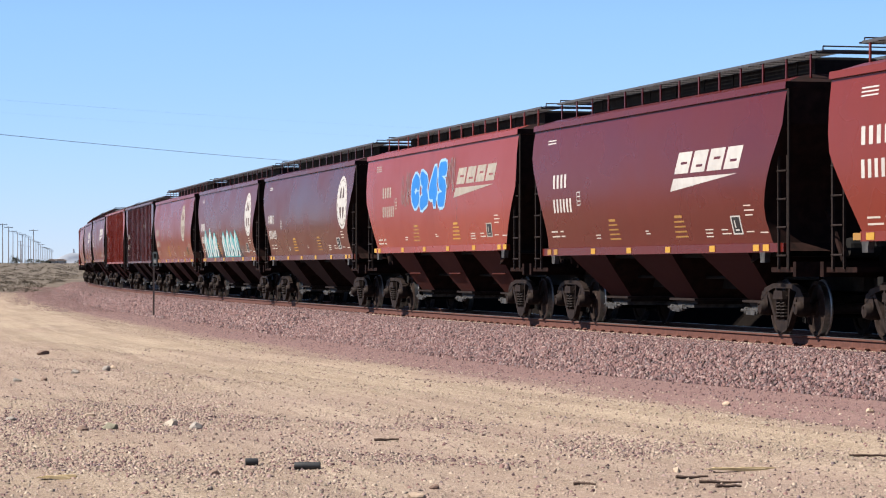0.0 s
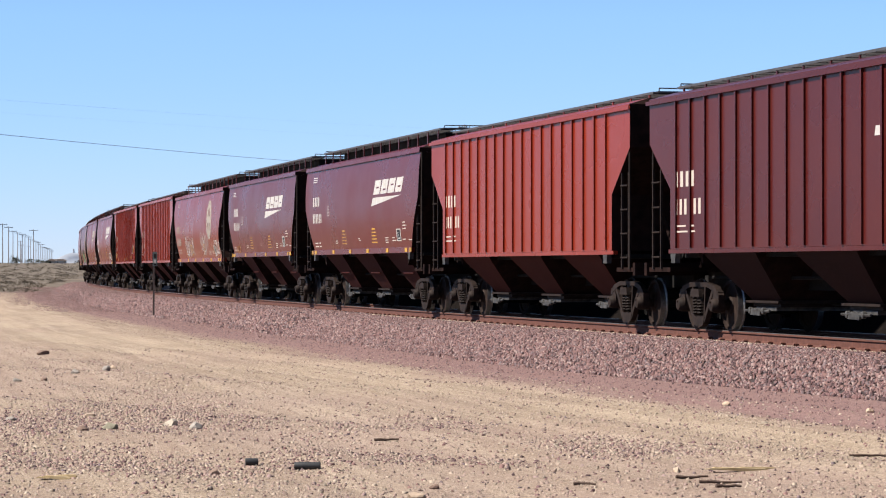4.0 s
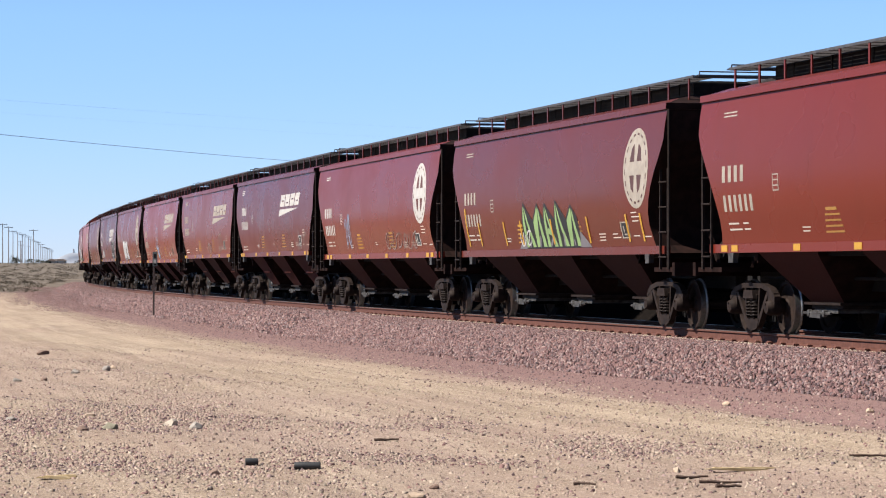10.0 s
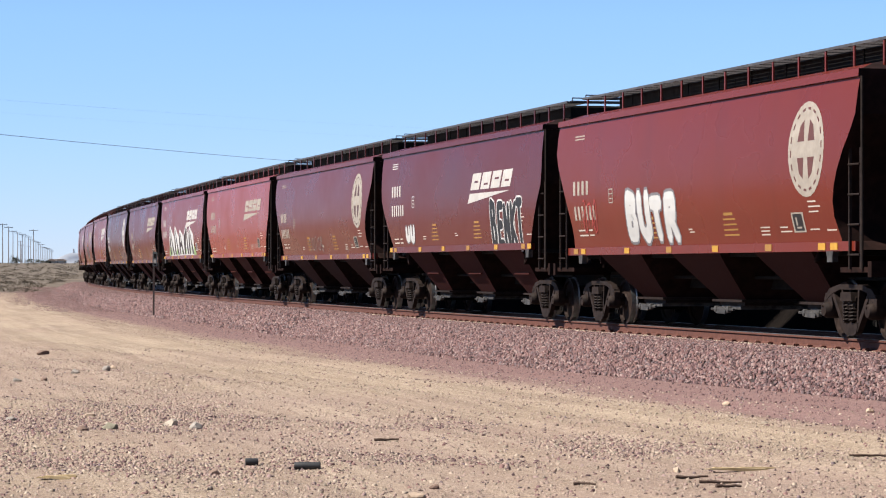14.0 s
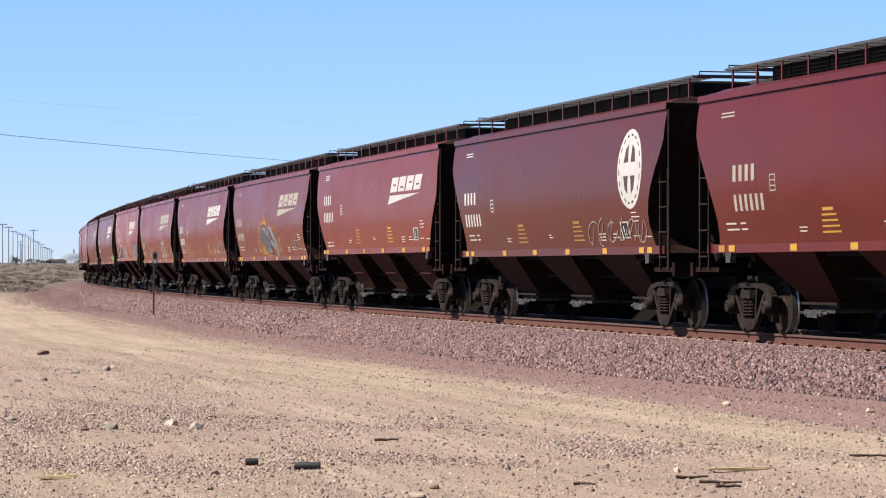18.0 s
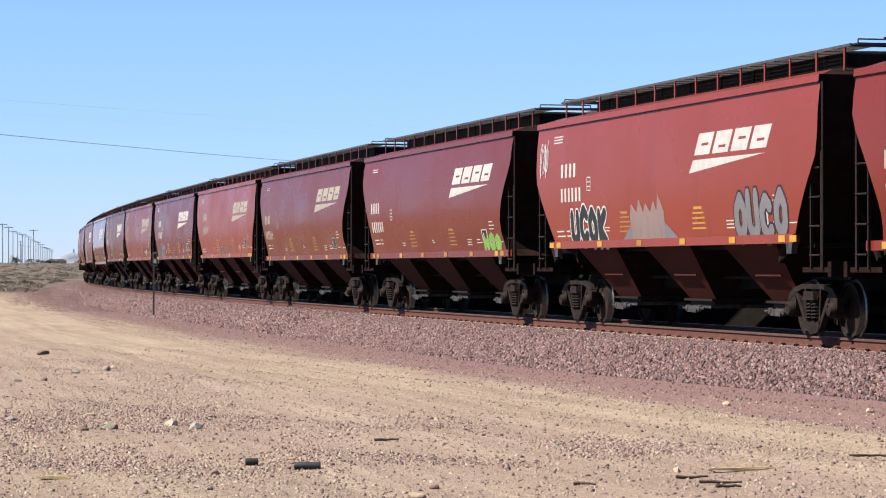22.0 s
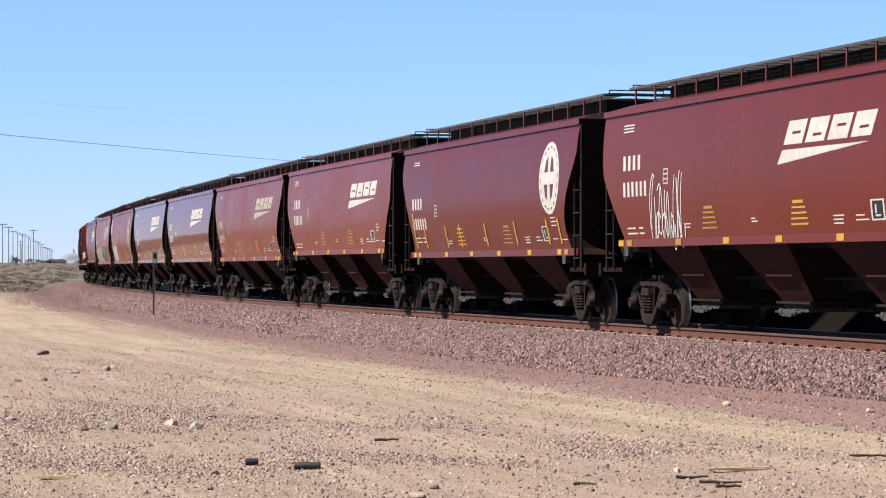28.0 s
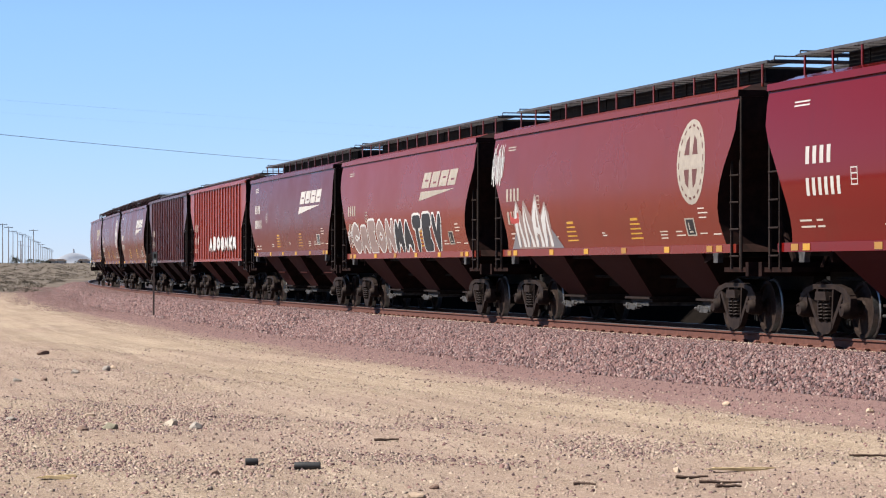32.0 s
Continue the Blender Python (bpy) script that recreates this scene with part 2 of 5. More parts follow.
PEBBLE = stone_mat("mixed_desert_gravel", [(0.262, 0.186, 0.146), (0.215, 0.146, 0.121), (0.29, 0.224, 0.172), (0.245, 0.168, 0.142), (0.160, 0.113, 0.092), (0.315, 0.250, 0.192), (0.235, 0.168, 0.140), (0.205, 0.163, 0.124)])
GROUND = ground_mat()
# near-black colour standing in for shade on car ends and bay ends
SHADE_DARK = simple("shade_dark_sheet", (0.007, 0.0040, 0.0034), (0.019, 0.009, 0.0074), 5.0, 0.9, 0.0, 0.0, 5.0, 0.05)
# near-black of the added ridge, in place of shade behind the train
RIDGE_BLACK = simple("near_black_backdrop", (0.005, 0.0042, 0.004), (0.010, 0.008, 0.007), 9.0, 0.95, 0.0, 0.0, 5.0, 0.0)
_paints = {}


def flat_paint(rgb):
    """Spray or stencil paint of one colour, a little uneven."""
    if rgb not in _paints:
        _paints[rgb] = simple("spray_paint", tuple(0.9 * c for c in rgb), rgb, 4.0, 0.6)
    return _paints[rgb]


# ---------- mesh helpers ----------
def add_box(bm, x0, x1, y0, y1, z0, z1):
    v = [bm.verts.new((x, y, z)) for z in (z0, z1) for y in (y0, y1) for x in (x0, x1)]
    for f in ((0, 2, 3, 1), (4, 5, 7, 6), (0, 1, 5, 4), (2, 6, 7, 3), (0, 4, 6, 2), (1, 3, 7, 5)):
        bm.faces.new([v[i] for i in f])
    return v


def add_bar(bm, a, b, r, sides=6):
    """A round bar from a to b."""
    a, b = Vector(a), Vector(b)
    w = (b - a).normalized()
    u = w.orthogonal().normalized()
    n = w.cross(u)
    rings = [[bm.verts.new(p + r * (math.cos(t) * u + math.sin(t) * n)) for t in [2 * math.pi * i / sides for i in range(sides)]] for p in (a, b)]
    for i in range(sides):
        j = (i + 1) % sides
        bm.faces.new((rings[0][i], rings[0][j], rings[1][j], rings[1][i]))
    bm.faces.new(rings[0][::-1])
    bm.faces.new(rings[1])


def add_lathe(bm, profile, centre, axis="y", sides=20):
    """Turns (radius, along) pairs about an axis."""
    rings = []
    for r, h in profile:
        ring = []
        for i in range(sides):
            t = 2 * math.pi * i / sides
            a, c = r * math.cos(t), r * math.sin(t)
            p = (a, h, c) if axis == "y" else (a, c, h) if axis == "z" else (h, a, c)
            ring.append(bm.verts.new(Vector(p) + Vector(centre)))
        rings.append(ring)
    for p, q in zip(rings, rings[1:]):
        for i in range(sides):
            j = (i + 1) % sides
            bm.faces.new((p[i], q[i], q[j], p[j]))
    bm.faces.new(rings[0])
    bm.faces.new(rings[-1][::-1])


def add_plate(bm, pts, y0, y1, flip=False):
    """A polygon in x and z, extruded across y."""
    a = [bm.verts.new((x, y0, z)) for x, z in pts]
    b = [bm.verts.new((x, y1, z)) for x, z in pts]
    bm.faces.new(a)
    bm.faces.new(b[::-1])
    n = len(pts)
    for i in range(n):
        j = (i + 1) % n
        bm.faces.new((a[j], a[i], b[i], b[j]))


def add_stack(bm, levels):
    """Rectangular rings (half length, half width, z) stacked and closed."""
    rings = [[bm.verts.new((sx * l, sy * w, z)) for sx, sy in ((-1, -1), (1, -1), (1, 1), (-1, 1))] for l, w, z in levels]
    for p, q in zip(rings, rings[1:]):
        for i in range(4):
            j = (i + 1) % 4
            bm.faces.new((p[i], p[j], q[j], q[i]))
    bm.faces.new(rings[0][::-1])
    bm.faces.new(rings[-1])


def finish(name, bm, material, smooth=None):
    bmesh.ops.recalc_face_normals(bm, faces=bm.faces)
    if smooth is not None:
        for f in bm.faces:
            f.smooth = True
        for e in bm.edges:
            if len(e.link_faces) == 2 and e.calc_face_angle(0) > radians(smooth):
                e.smooth = False
    me = bpy.data.meshes.new(name)
    bm.to_mesh(me)
    bm.free()
    me.materials.append(material)
    return me


def part(name, bm, material, parent, label="", smooth=None):
    me = bm if isinstance(bm, bpy.types.Mesh) else finish(name, bm, material, smooth)
    ob = new(name, me)
    ob.parent = parent
    if label:
        ob["label"] = label
    return ob


def thing(name, bm, material, label, category, m=None, kind="", group="", smooth=None):
    ob = new(name, finish(name, bm, material, smooth))
    if m is not None:
        ob.matrix_world = m
    return tagged(ob, label, category, group, kind)


def soup(name, verts, faces, material):
    me = bpy.data.meshes.new(name)
    me.from_pydata(verts, [], faces)
    me.materials.append(material)
    return me


# ---------- ground, bed and rails ----------
LANE_S, LANE_D = [-180, -112, -60, -24.5, -7.5, 6.5, 12.5, 18.0, 27.5, 34.0], [4.9, 6.5, 8.6, 9.6, 8.7, 7.7, 7.3, 6.5, 6.5, 6.6]


def lane_of(s, d):
    """How far out from the middle of the vehicle lane beside the bed."""
    return d - np.interp(s, LANE_S, LANE_D)


def ground_height(X, Y, s, d):
    g = -0.74 + 0.20 * np.clip((X - 1.0) / 8.0, 0, 1) * np.clip((70 - Y) / 30, 0, 1)
    g = g + 0.05 * np.sin(X * 0.55 + 0.3 * Y) * np.sin(Y * 0.21 + 1.0) * np.clip((np.abs(d) - 6) / 6, 0, 1)
    g = g + 0.025 * np.sin(X * 1.7 + 1.3 * Y) * np.clip((np.abs(d) - 6) / 6, 0, 1)
    w = lane_of(s, d) + 0.22 * np.sin(s * 0.19) + 0.12 * np.sin(s * 0.53 + 1.0)
    near = np.clip((s + 120) / 40, 0, 1) * (d > 0)
    for at, wide, rise in ((-0.85, 0.28, -0.035), (0.75, 0.30, -0.035), (-0.1, 0.35, 0.022), (-1.65, 0.30, 0.035), (1.75, 0.40, 0.040), (3.6, 0.45, 0.030), (5.2, 0.5, -0.025)):
        g = g + near * rise * (0.65 + 0.35 * np.sin(s * 0.31 + 7 * at)) * np.exp(-((w - at) / wide) ** 2)
    r = np.hypot(X, Y)
    return g + 3.5 * np.clip((r - 225) / 575, 0, 1)


def build_ground():
    th = np.concatenate([np.linspace(-180, -14, 40)[:-1], np.linspace(-14, 14, 260), np.linspace(14, 180, 40)[1:]])
    rad = np.concatenate([[0.5, 3, 6, 10, 14], np.geomspace(17, 260, 170), np.geomspace(275, 4900, 34)])
    T, R = np.meshgrid(np.radians(th[:-1]), rad)
    X, Y = (R * np.sin(T)).ravel(), (R * np.cos(T)).ravel()
    s, d = track_coords(X, Y)
    Z = ground_height(X, Y, s, d)
    nt_, nr = len(th) - 1, len(rad)
    faces = [(i * nt_ + j, i * nt_ + (j + 1) % nt_, (i + 1) * nt_ + (j + 1) % nt_, (i + 1) * nt_ + j) for i in range(nr - 1) for j in range(nt_)]
    faces.append(tuple(range(nt_))[::-1])
    me = soup("ground", np.stack([X, Y, Z], 1).tolist(), [f[::-1] for f in faces], GROUND)
    uv = me.uv_layers.new(name="line")
    idx = np.empty(len(me.loops), dtype=np.int32)
    me.loops.foreach_get("vertex_index", idx)
    uv.data.foreach_set("uv", np.stack([s[idx], np.abs(d[idx]) + 0.2 * np.clip((-s[idx] - 10) / 25, 0, 1)], 1).astype(np.float32).ravel())
    lane = me.uv_layers.new(name="lane")
    lane.data.foreach_set("uv", np.stack([s[idx], np.clip(lane_of(s[idx], d[idx]), -30, 30)], 1).astype(np.float32).ravel())
    for p in me.polygons:
        p.use_smooth = True
    tagged(new("ground", me), "tan desert dirt with gravel and vehicle ruts", "ground", kind="structure")


def sweep(name, profile, material, s_list, closed=False):
    """A profile of (right, z) carried along the track."""
    verts, faces = [], []
    n = len(profile)
    for s in s_list:
        for o, z in profile:
            x, y, p = on_track(s, o)
            verts.append((x, y, z))
    m = n if closed else n - 1
    for i in range(len(s_list) - 1):
        for j in range(m):
            k = (j + 1) % n
            faces.append((i * n + j, i * n + k, (i + 1) * n + k, (i + 1) * n + j))
    me = soup(name, verts, faces, material)
    b = bmesh.new()
    b.from_mesh(me)
    bmesh.ops.recalc_face_normals(b, faces=b.faces)
    b.to_mesh(me)
    b.free()
    return me


S_LIST = sorted(set(np.round(np.concatenate([np.arange(-950, -150, 8), np.arange(-150, 60, 1.0), np.arange(60, 871, 10)]), 2).tolist()))
build_ground()
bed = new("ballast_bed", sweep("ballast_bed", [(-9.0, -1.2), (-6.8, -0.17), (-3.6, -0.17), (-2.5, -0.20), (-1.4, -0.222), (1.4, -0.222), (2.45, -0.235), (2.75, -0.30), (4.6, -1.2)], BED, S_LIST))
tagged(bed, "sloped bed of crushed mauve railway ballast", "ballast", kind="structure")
# added ridge: blocks the bright background so the view beneath the cars stays dark
berm = new("earth_berm", sweep("earth_berm", [(-7.4, -1.1), (-5.2, 0.20), (-4.6, 0.40), (-3.95, 0.40), (-3.3, -0.22)], RIDGE_BLACK, np.arange(-125, 46, 3.0).tolist()))
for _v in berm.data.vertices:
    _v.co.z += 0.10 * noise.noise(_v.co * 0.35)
tagged(berm, "added low near-black backdrop ridge beyond the railway bed", "berm", kind="structure")
RAIL_PROFILE = [(-0.075, -0.185), (0.075, -0.185), (0.075, -0.172), (0.012, -0.152), (0.010, -0.05), (0.036, -0.036), (0.036, -0.006), (0.030, 0.0), (-0.030, 0.0), (-0.036, -0.006), (-0.036, -0.036), (-0.010, -0.05), (-0.012, -0.152), (-0.075, -0.172)]
track = tagged(new("railway_track"), "rust-brown steel rails on ties in ballast", "railway track", kind="structure")
for side in (0.755, -0.755):
    rail = part("rail", sweep("rail", [(side + o, z) for o, z in RAIL_PROFILE], RUST, S_LIST, True), RUST, track, "rusty steel rail with worn head")
    rail.data.materials.append(TREAD)
    for _p in rail.data.polygons:
        _p.material_index = int(_p.center.z > -0.004)


# ---------- hopper cars ----------
HL = 7.98            # half the length of the side at the eave
CURVED = [(7.35, 1.40, 1.40), (7.12, 1.425, 1.54), (7.05, 1.46, 1.72), (7.0, 1.51, 1.92), (7.04, 1.555, 2.15), (7.15, 1.583, 2.38), (7.30, 1.597, 2.62), (7.52, 1.597, 2.90),
          (7.79, 1.583, 3.20), (7.96, 1.56, 3.46), (HL, 1.525, 3.80), (HL, 1.48, 4.03)]
ANGLED = [(6.80, 1.46, 1.54), (6.86, 1.475, 1.68), (7.08, 1.51, 1.95), (7.30, 1.535, 2.20), (7.55, 1.555, 2.48), (7.77, 1.56, 2.72), (7.92, 1.56, 2.90),
          (HL, 1.555, 3.20), (HL, 1.54, 3.60), (HL, 1.515, 3.85), (HL, 1.49, 4.05)]
RIBBED = [(6.95, 1.50, 1.46), (6.95, 1.50, 2.55), (8.12, 1.50, 3.42), (8.12, 1.50, 4.22)]


def side_y(profile, z):
    zs = [p[2] for p in profile]
    return float(np.interp(z, zs, [p[1] for p in profile]))


def clip_band(poly, z0, z1):
    """The part of a convex polygon between two heights."""
    for level, keep_above in ((z0, True), (z1, False)):
        out = []
        for (xa, za), (xb, zb) in zip(poly, poly[1:] + poly[:1]):
            ia, ib = (za >= level) == keep_above or za == level, (zb >= level) == keep_above or zb == level
            if ia:
                out.append((xa, za))
            if ia != ib and za != zb:
                t = (level - za) / (zb - za)
                out.append((xa + t * (xb - xa), level))
        poly = out
        if len(poly) < 3:
            return []
    return poly


def decal(name, polys, profile, material, car, label="", lift=0.003):
    """Flat paint that follows the near side of a car; convex polygons in x and z."""
    bm = bmesh.new()
    zs = [p[2] for p in profile]
    for q, poly in enumerate(polys):
        lo, hi = min(p[1] for p in poly), max(p[1] for p in poly)
        levels = [lo] + [z for z in zs if lo + 0.004 < z < hi - 0.004] + [hi]
        for z, nz in zip(levels, levels[1:]):
            piece = clip_band(list(poly), z, nz)
            if len(piece) >= 3:
                vs = [bm.verts.new((x, -side_y(profile, pz) - lift - 0.0001 * (q % 9), pz)) for x, pz in piece]
                try:
                    bm.faces.new(vs)
                except ValueError:
                    pass
    bmesh.ops.remove_doubles(bm, verts=bm.verts, dist=0.00002)
    me = finish(name, bm, material)
    # normals outward
    ob = part(name, me, material, car, label)
    return ob


def rect(x0, x1, z0, z1, lean=0.0):
    return [(x0, z0), (x1, z0), (x1 + lean * (z1 - z0), z1), (x0 + lean * (z1 - z0), z1)]


def stroke(a, b, w):
    """A thick line from a to b as a quad."""
    dx, dz = b[0] - a[0], b[1] - a[1]
    n = math.hypot(dx, dz) or 1.0
    ux, uz = -dz / n * w / 2, dx / n * w / 2
    return [(a[0] - ux, a[1] - uz), (b[0] - ux, b[1] - uz), (b[0] + ux, b[1] + uz), (a[0] + ux, a[1] + uz)]


def ladder_mesh():
    bm = bmesh.new()
    for x in (-0.22, 0.22):
        add_box(bm, x - 0.020, x + 0.020, -0.020, 0.020, 0, 1.85)
    for i in range(4):
        add_bar(bm, (-0.22, -0.03, 0.22 + 0.46 * i), (0.22, -0.03, 0.22 + 0.46 * i), 0.016)
    return finish("ladder", bm, STEEL)


def side_frame_mesh():
    """Cast truck side frame: arched top chord, two sloping tension members meeting in a narrow spring seat, columns round the spring window."""
    bm = bmesh.new()
    for pts in ([(-1.06, 0.64), (-0.86, 0.79), (-0.45, 0.86), (0.45, 0.86), (0.86, 0.79), (1.06, 0.64), (1.06, 0.57), (0.76, 0.71), (0.42, 0.78), (-0.42, 0.78), (-0.76, 0.71), (-1.06, 0.57)],
                [(-0.31, 0.235), (-0.24, 0.10), (-0.12, 0.06), (0.12, 0.06), (0.24, 0.10), (0.31, 0.235), (0.24, 0.255), (-0.24, 0.255)]):
        add_plate(bm, pts, -0.055, 0.055)
    for sx in (-1, 1):
        for a, b, w in (((0.75, 0.74), (0.25, 0.15), 0.085), ((0.335, 0.80), (0.275, 0.20), 0.055)):
            add_plate(bm, stroke((sx * a[0], a[1]), (sx * b[0], b[1]), w), -0.048, 0.048)
        x = sx * 0.89
        add_plate(bm, [(x - 0.14, 0.72), (x + 0.12, 0.70), (x + 0.16, 0.54), (x + 0.13, 0.42), (x - 0.13, 0.42), (x - 0.16, 0.54)], -0.05, 0.06)
        add_lathe(bm, [(0.05, -0.15), (0.10, -0.14), (0.12, -0.10), (0.135, -0.06), (0.135, 0.10)], (x, 0, 0.45), "y", 14)
        add_lathe(bm, [(0.022, -0.17), (0.022, -0.14)], (x, 0, 0.51), "y", 6)
    return finish("side_frame", bm, STEEL, 40)


def spring_mesh():
    """Outer coils of the spring group under the bolster end."""
    bm = bmesh.new()
    for x in (-0.115, 0.115):
        for i in range(6):
            z = 0.265 + i * 0.055
            pts = [Vector((x + 0.085 * math.cos(t), -0.02 + 0.085 * math.sin(t), z + 0.055 * t / (2 * math.pi))) for t in [2 * math.pi * k / 10 for k in range(11)]]
            for a, b in zip(pts, pts[1:]):
                add_bar(bm, a, b, 0.017, 5)
    add_plate(bm, [(-0.24, 0.60), (0.24, 0.60), (0.20, 0.74), (-0.20, 0.74)], -0.13, 0.10)
    return finish("spring_nest", bm, STEEL, 60)


def wheelset_mesh():
    bm = bmesh.new()
    for sgn in (-1, 1):
        add_lathe(bm, [(0.08, sgn * 0.64), (0.12, sgn * 0.66), (0.14, sgn * 0.68), (0.37, sgn * 0.715), (0.39, sgn * 0.685), (0.485, sgn * 0.685), (0.485, sgn * 0.705), (0.455, sgn * 0.72),
                       (0.45, sgn * 0.815), (0.40, sgn * 0.815), (0.385, sgn * 0.775), (0.16, sgn * 0.80), (0.14, sgn * 0.83), (0.08, sgn * 0.84)], (0, 0, 0), "y", 24)
    add_lathe(bm, [(0.078, -0.98), (0.09, -0.7), (0.085, 0), (0.09, 0.7), (0.078, 0.98)], (0, 0, 0), "y", 12)
    me = finish("wheelset", bm, WHEEL, 35)
    me.materials.append(TREAD)
    for p in me.polygons:
        c = p.center
        rr = math.hypot(c.x, c.z)
        if rr > 0.447 and abs(c.y) > 0.69:
            p.material_index = 1
    return me


LADDER, FRAME_ME, SPRING, WHEELS = ladder_mesh(), side_frame_mesh(), spring_mesh(), wheelset_mesh()
WHEEL_PARTS = {0.89: [], -0.89: []}
TRUCK_X, WHEEL_R = 6.6, 0.45


def add_truck(car, x):
    bm = bmesh.new()
    add_plate(bm, [(-0.24, 0.66), (-0.24, 0.56), (-0.2, 0.50), (0.2, 0.50), (0.24, 0.56), (0.24, 0.66), (0.12, 0.72), (-0.12, 0.72)], -1.09, 1.09)
    tr = part("truck", bm, STEEL, car, "black cast-steel three-piece truck")
    tr.location = (x, 0, 0)
    for y in (-1.03, 1.03):
        f = part("side_frame", FRAME_ME, STEEL, tr)
        f.location = (0, y, 0)
        sp = part("spring_nest", SPRING, STEEL, tr)
        sp.location = (0, y, 0)
    for wx in (0.89, -0.89):
        w = part("wheelset", WHEELS, WHEEL, tr, "steel wheels with bright treads on an axle")
        w.location = (wx, 0, WHEEL_R)
    for sx in (-1, 1):
        bb = part("brake_beam", BEAM, DARK, tr)
        bb.location = (sx * 0.36, 0, 0)
        bb.rotation_euler = (0, 0, math.pi if sx > 0 else 0)
    return tr


def add_common(car, prof, ribbed=False):
    top = prof[-1][2]
    # roof with its eave lip
    bm = bmesh.new()
    e = prof[-1]
    if ribbed:
        add_stack(bm, [(e[0], e[1] + 0.012, top), (e[0], e[1] + 0.012, top + 0.03), (e[0] - 0.1, 1.1, top + 0.15), (e[0] - 0.2, 0.5, top + 0.21)])
    else:
        add_stack(bm, [(e[0] + 0.02, e[1] + 0.045, top), (e[0] + 0.02, e[1] + 0.035, top + 0.115), (e[0] - 0.02, e[1] - 0.05, top + 0.125), (e[0] - 0.40, 1.12, top + 0.23), (e[0] - 0.85, 0.75, top + 0.30), (e[0] - 1.05, 0.1, top + 0.33)])
    roof = part("roof", bm, PAINT, car, smooth=25)
    # sloping roof ends take the painted shade instead of the car's hue
    roof.data.materials.append(SHADE_DARK)
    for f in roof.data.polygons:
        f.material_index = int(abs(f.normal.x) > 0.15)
    zr = 4.50 if ribbed else 4.66
    # hatch trough between the walkways
    # black in place of the shade that the walkways throw on them
    for i in range(8):
        h = part("hatch_cover", HATCH, DARK, car)
        h.location = (-5.95 + 1.7 * i, 0, zr - (0.36 if ribbed else 0.32))
    # walkways and crosswalks
    for y in (-0.78, 0.78):
        bm = bmesh.new()
        for k in range(8):
            yy, w = y - 0.20 + 0.4 * k / 7, 0.011 if k in (0, 7) else 0.005
            add_box(bm, -HL, HL, yy - w, yy + w, zr - 0.045, zr)
        for k in range(29):
            x = -HL + 0.02 + k * (2 * HL - 0.04) / 28
            w = 0.022 if k % 2 == 0 else 0.009
            add_box(bm, x - w, x + w, y - 0.19, y + 0.19, zr - 0.05, zr - 0.006)
        wk = part("running_board", bm, WALKWAY, car, "dark steel grating roof walkway")
        if y < 0:
            for i in range(14):
                b = part("bracket", BRACKET, PAINT, wk)
                b.location = (-7.7 + i * 15.4 / 13, y - 0.19, zr - 0.42)
    for sx in (-1, 1):
        bm = bmesh.new()
        for k in range(5):
            x = sx * (HL - 0.30 + 0.12 * k)
            add_box(bm, x - 0.02, x + 0.02, -0.95, 0.95, zr - 0.030, zr - 0.002)
        part("crosswalk", bm, WALKWAY, car, "steel grating crosswalk over the car end")
        bm = bmesh.new()
        for y in (-0.9, 0.25):
            add_bar(bm, (sx * (HL + 0.1), y, zr), (sx * (HL + 0.1), y, zr + 0.06), 0.012)
        add_bar(bm, (sx * (HL + 0.1), -0.9, zr + 0.06), (sx * (HL + 0.1), 0.25, zr + 0.06), 0.013)
        part("grab_rail", bm, GALV, car, "pale steel grab rail")
    # sills
    zb = prof[0][2] if not ribbed else 1.40
    for y in (-1, 1):
        bm = bmesh.new()
        yo = y * (side_y(prof, zb) + 0.05)
        l = prof[0][0] + (0.35 if prof is CURVED else 0.05 if not ribbed else 0.1)
        if ribbed:
            add_box(bm, -l, l, min(yo - y * 0.05, yo - y * 0.14), max(yo - y * 0.05, yo - y * 0.14), 1.385, 1.457)
        else:
            h = zb + 0.13
            add_box(bm, -l, l, min(yo, yo - y * 0.12), max(yo, yo - y * 0.12), zb - 0.02, h)
        part("side_sill", bm, PAINT, car)
        for sx in (-1, 1):
            bm = bmesh.new()
            x = sx * 6.66
            add_plate(bm, [(x - 0.14, zb - 0.02), (x + 0.14, zb - 0.02), (x + 0.11, zb - 0.12), (x + 0.11, zb - 0.19), (x - 0.11, zb - 0.19), (x - 0.11, zb - 0.12)], min(yo, yo - y * 0.1), max(yo, yo - y * 0.1))
            part("jacking_pad", bm, GALV, car, "worn grey steel jacking pad")
    # end frame, platform and corner posts
    for sx in (-1, 1):
        bm = bmesh.new()
        a, b = sorted((sx * 7.1, sx * 8.42))
        add_box(bm, a, b, -1.45, 1.45, 1.05, 1.13)
        a, b = sorted((sx * 8.30, sx * 8.44))
        add_box(bm, a, b, -1.5, 1.5, 0.98, 1.22)
        # platform and braces below are coloured as if deep in shade
        part("end_platform", bm, SHADE_DARK, car)
        for y in (-1.47, 1.47):
            bm = bmesh.new()
            add_bar(bm, (sx * (HL + 0.03), y, 1.1), (sx * (HL + 0.03), y, top), 0.024)
            part("end_post", bm, STEEL, car)
        for y in (-0.5, 0.5):
            bm = bmesh.new()
            add_bar(bm, (sx * 8.1, y, 1.1), (sx * 7.2, y, 2.1), 0.05)
            part("end_brace", bm, SHADE_DARK, car)
        for y in (-1.47, 1.47):
            ld = part("ladder", LADDER, STEEL, car, "narrow steel end ladder")
            ld.location = (sx * 7.76, y, 1.10)
        bm = bmesh.new()
        a, b = sorted((sx * 7.6, sx * 8.62))
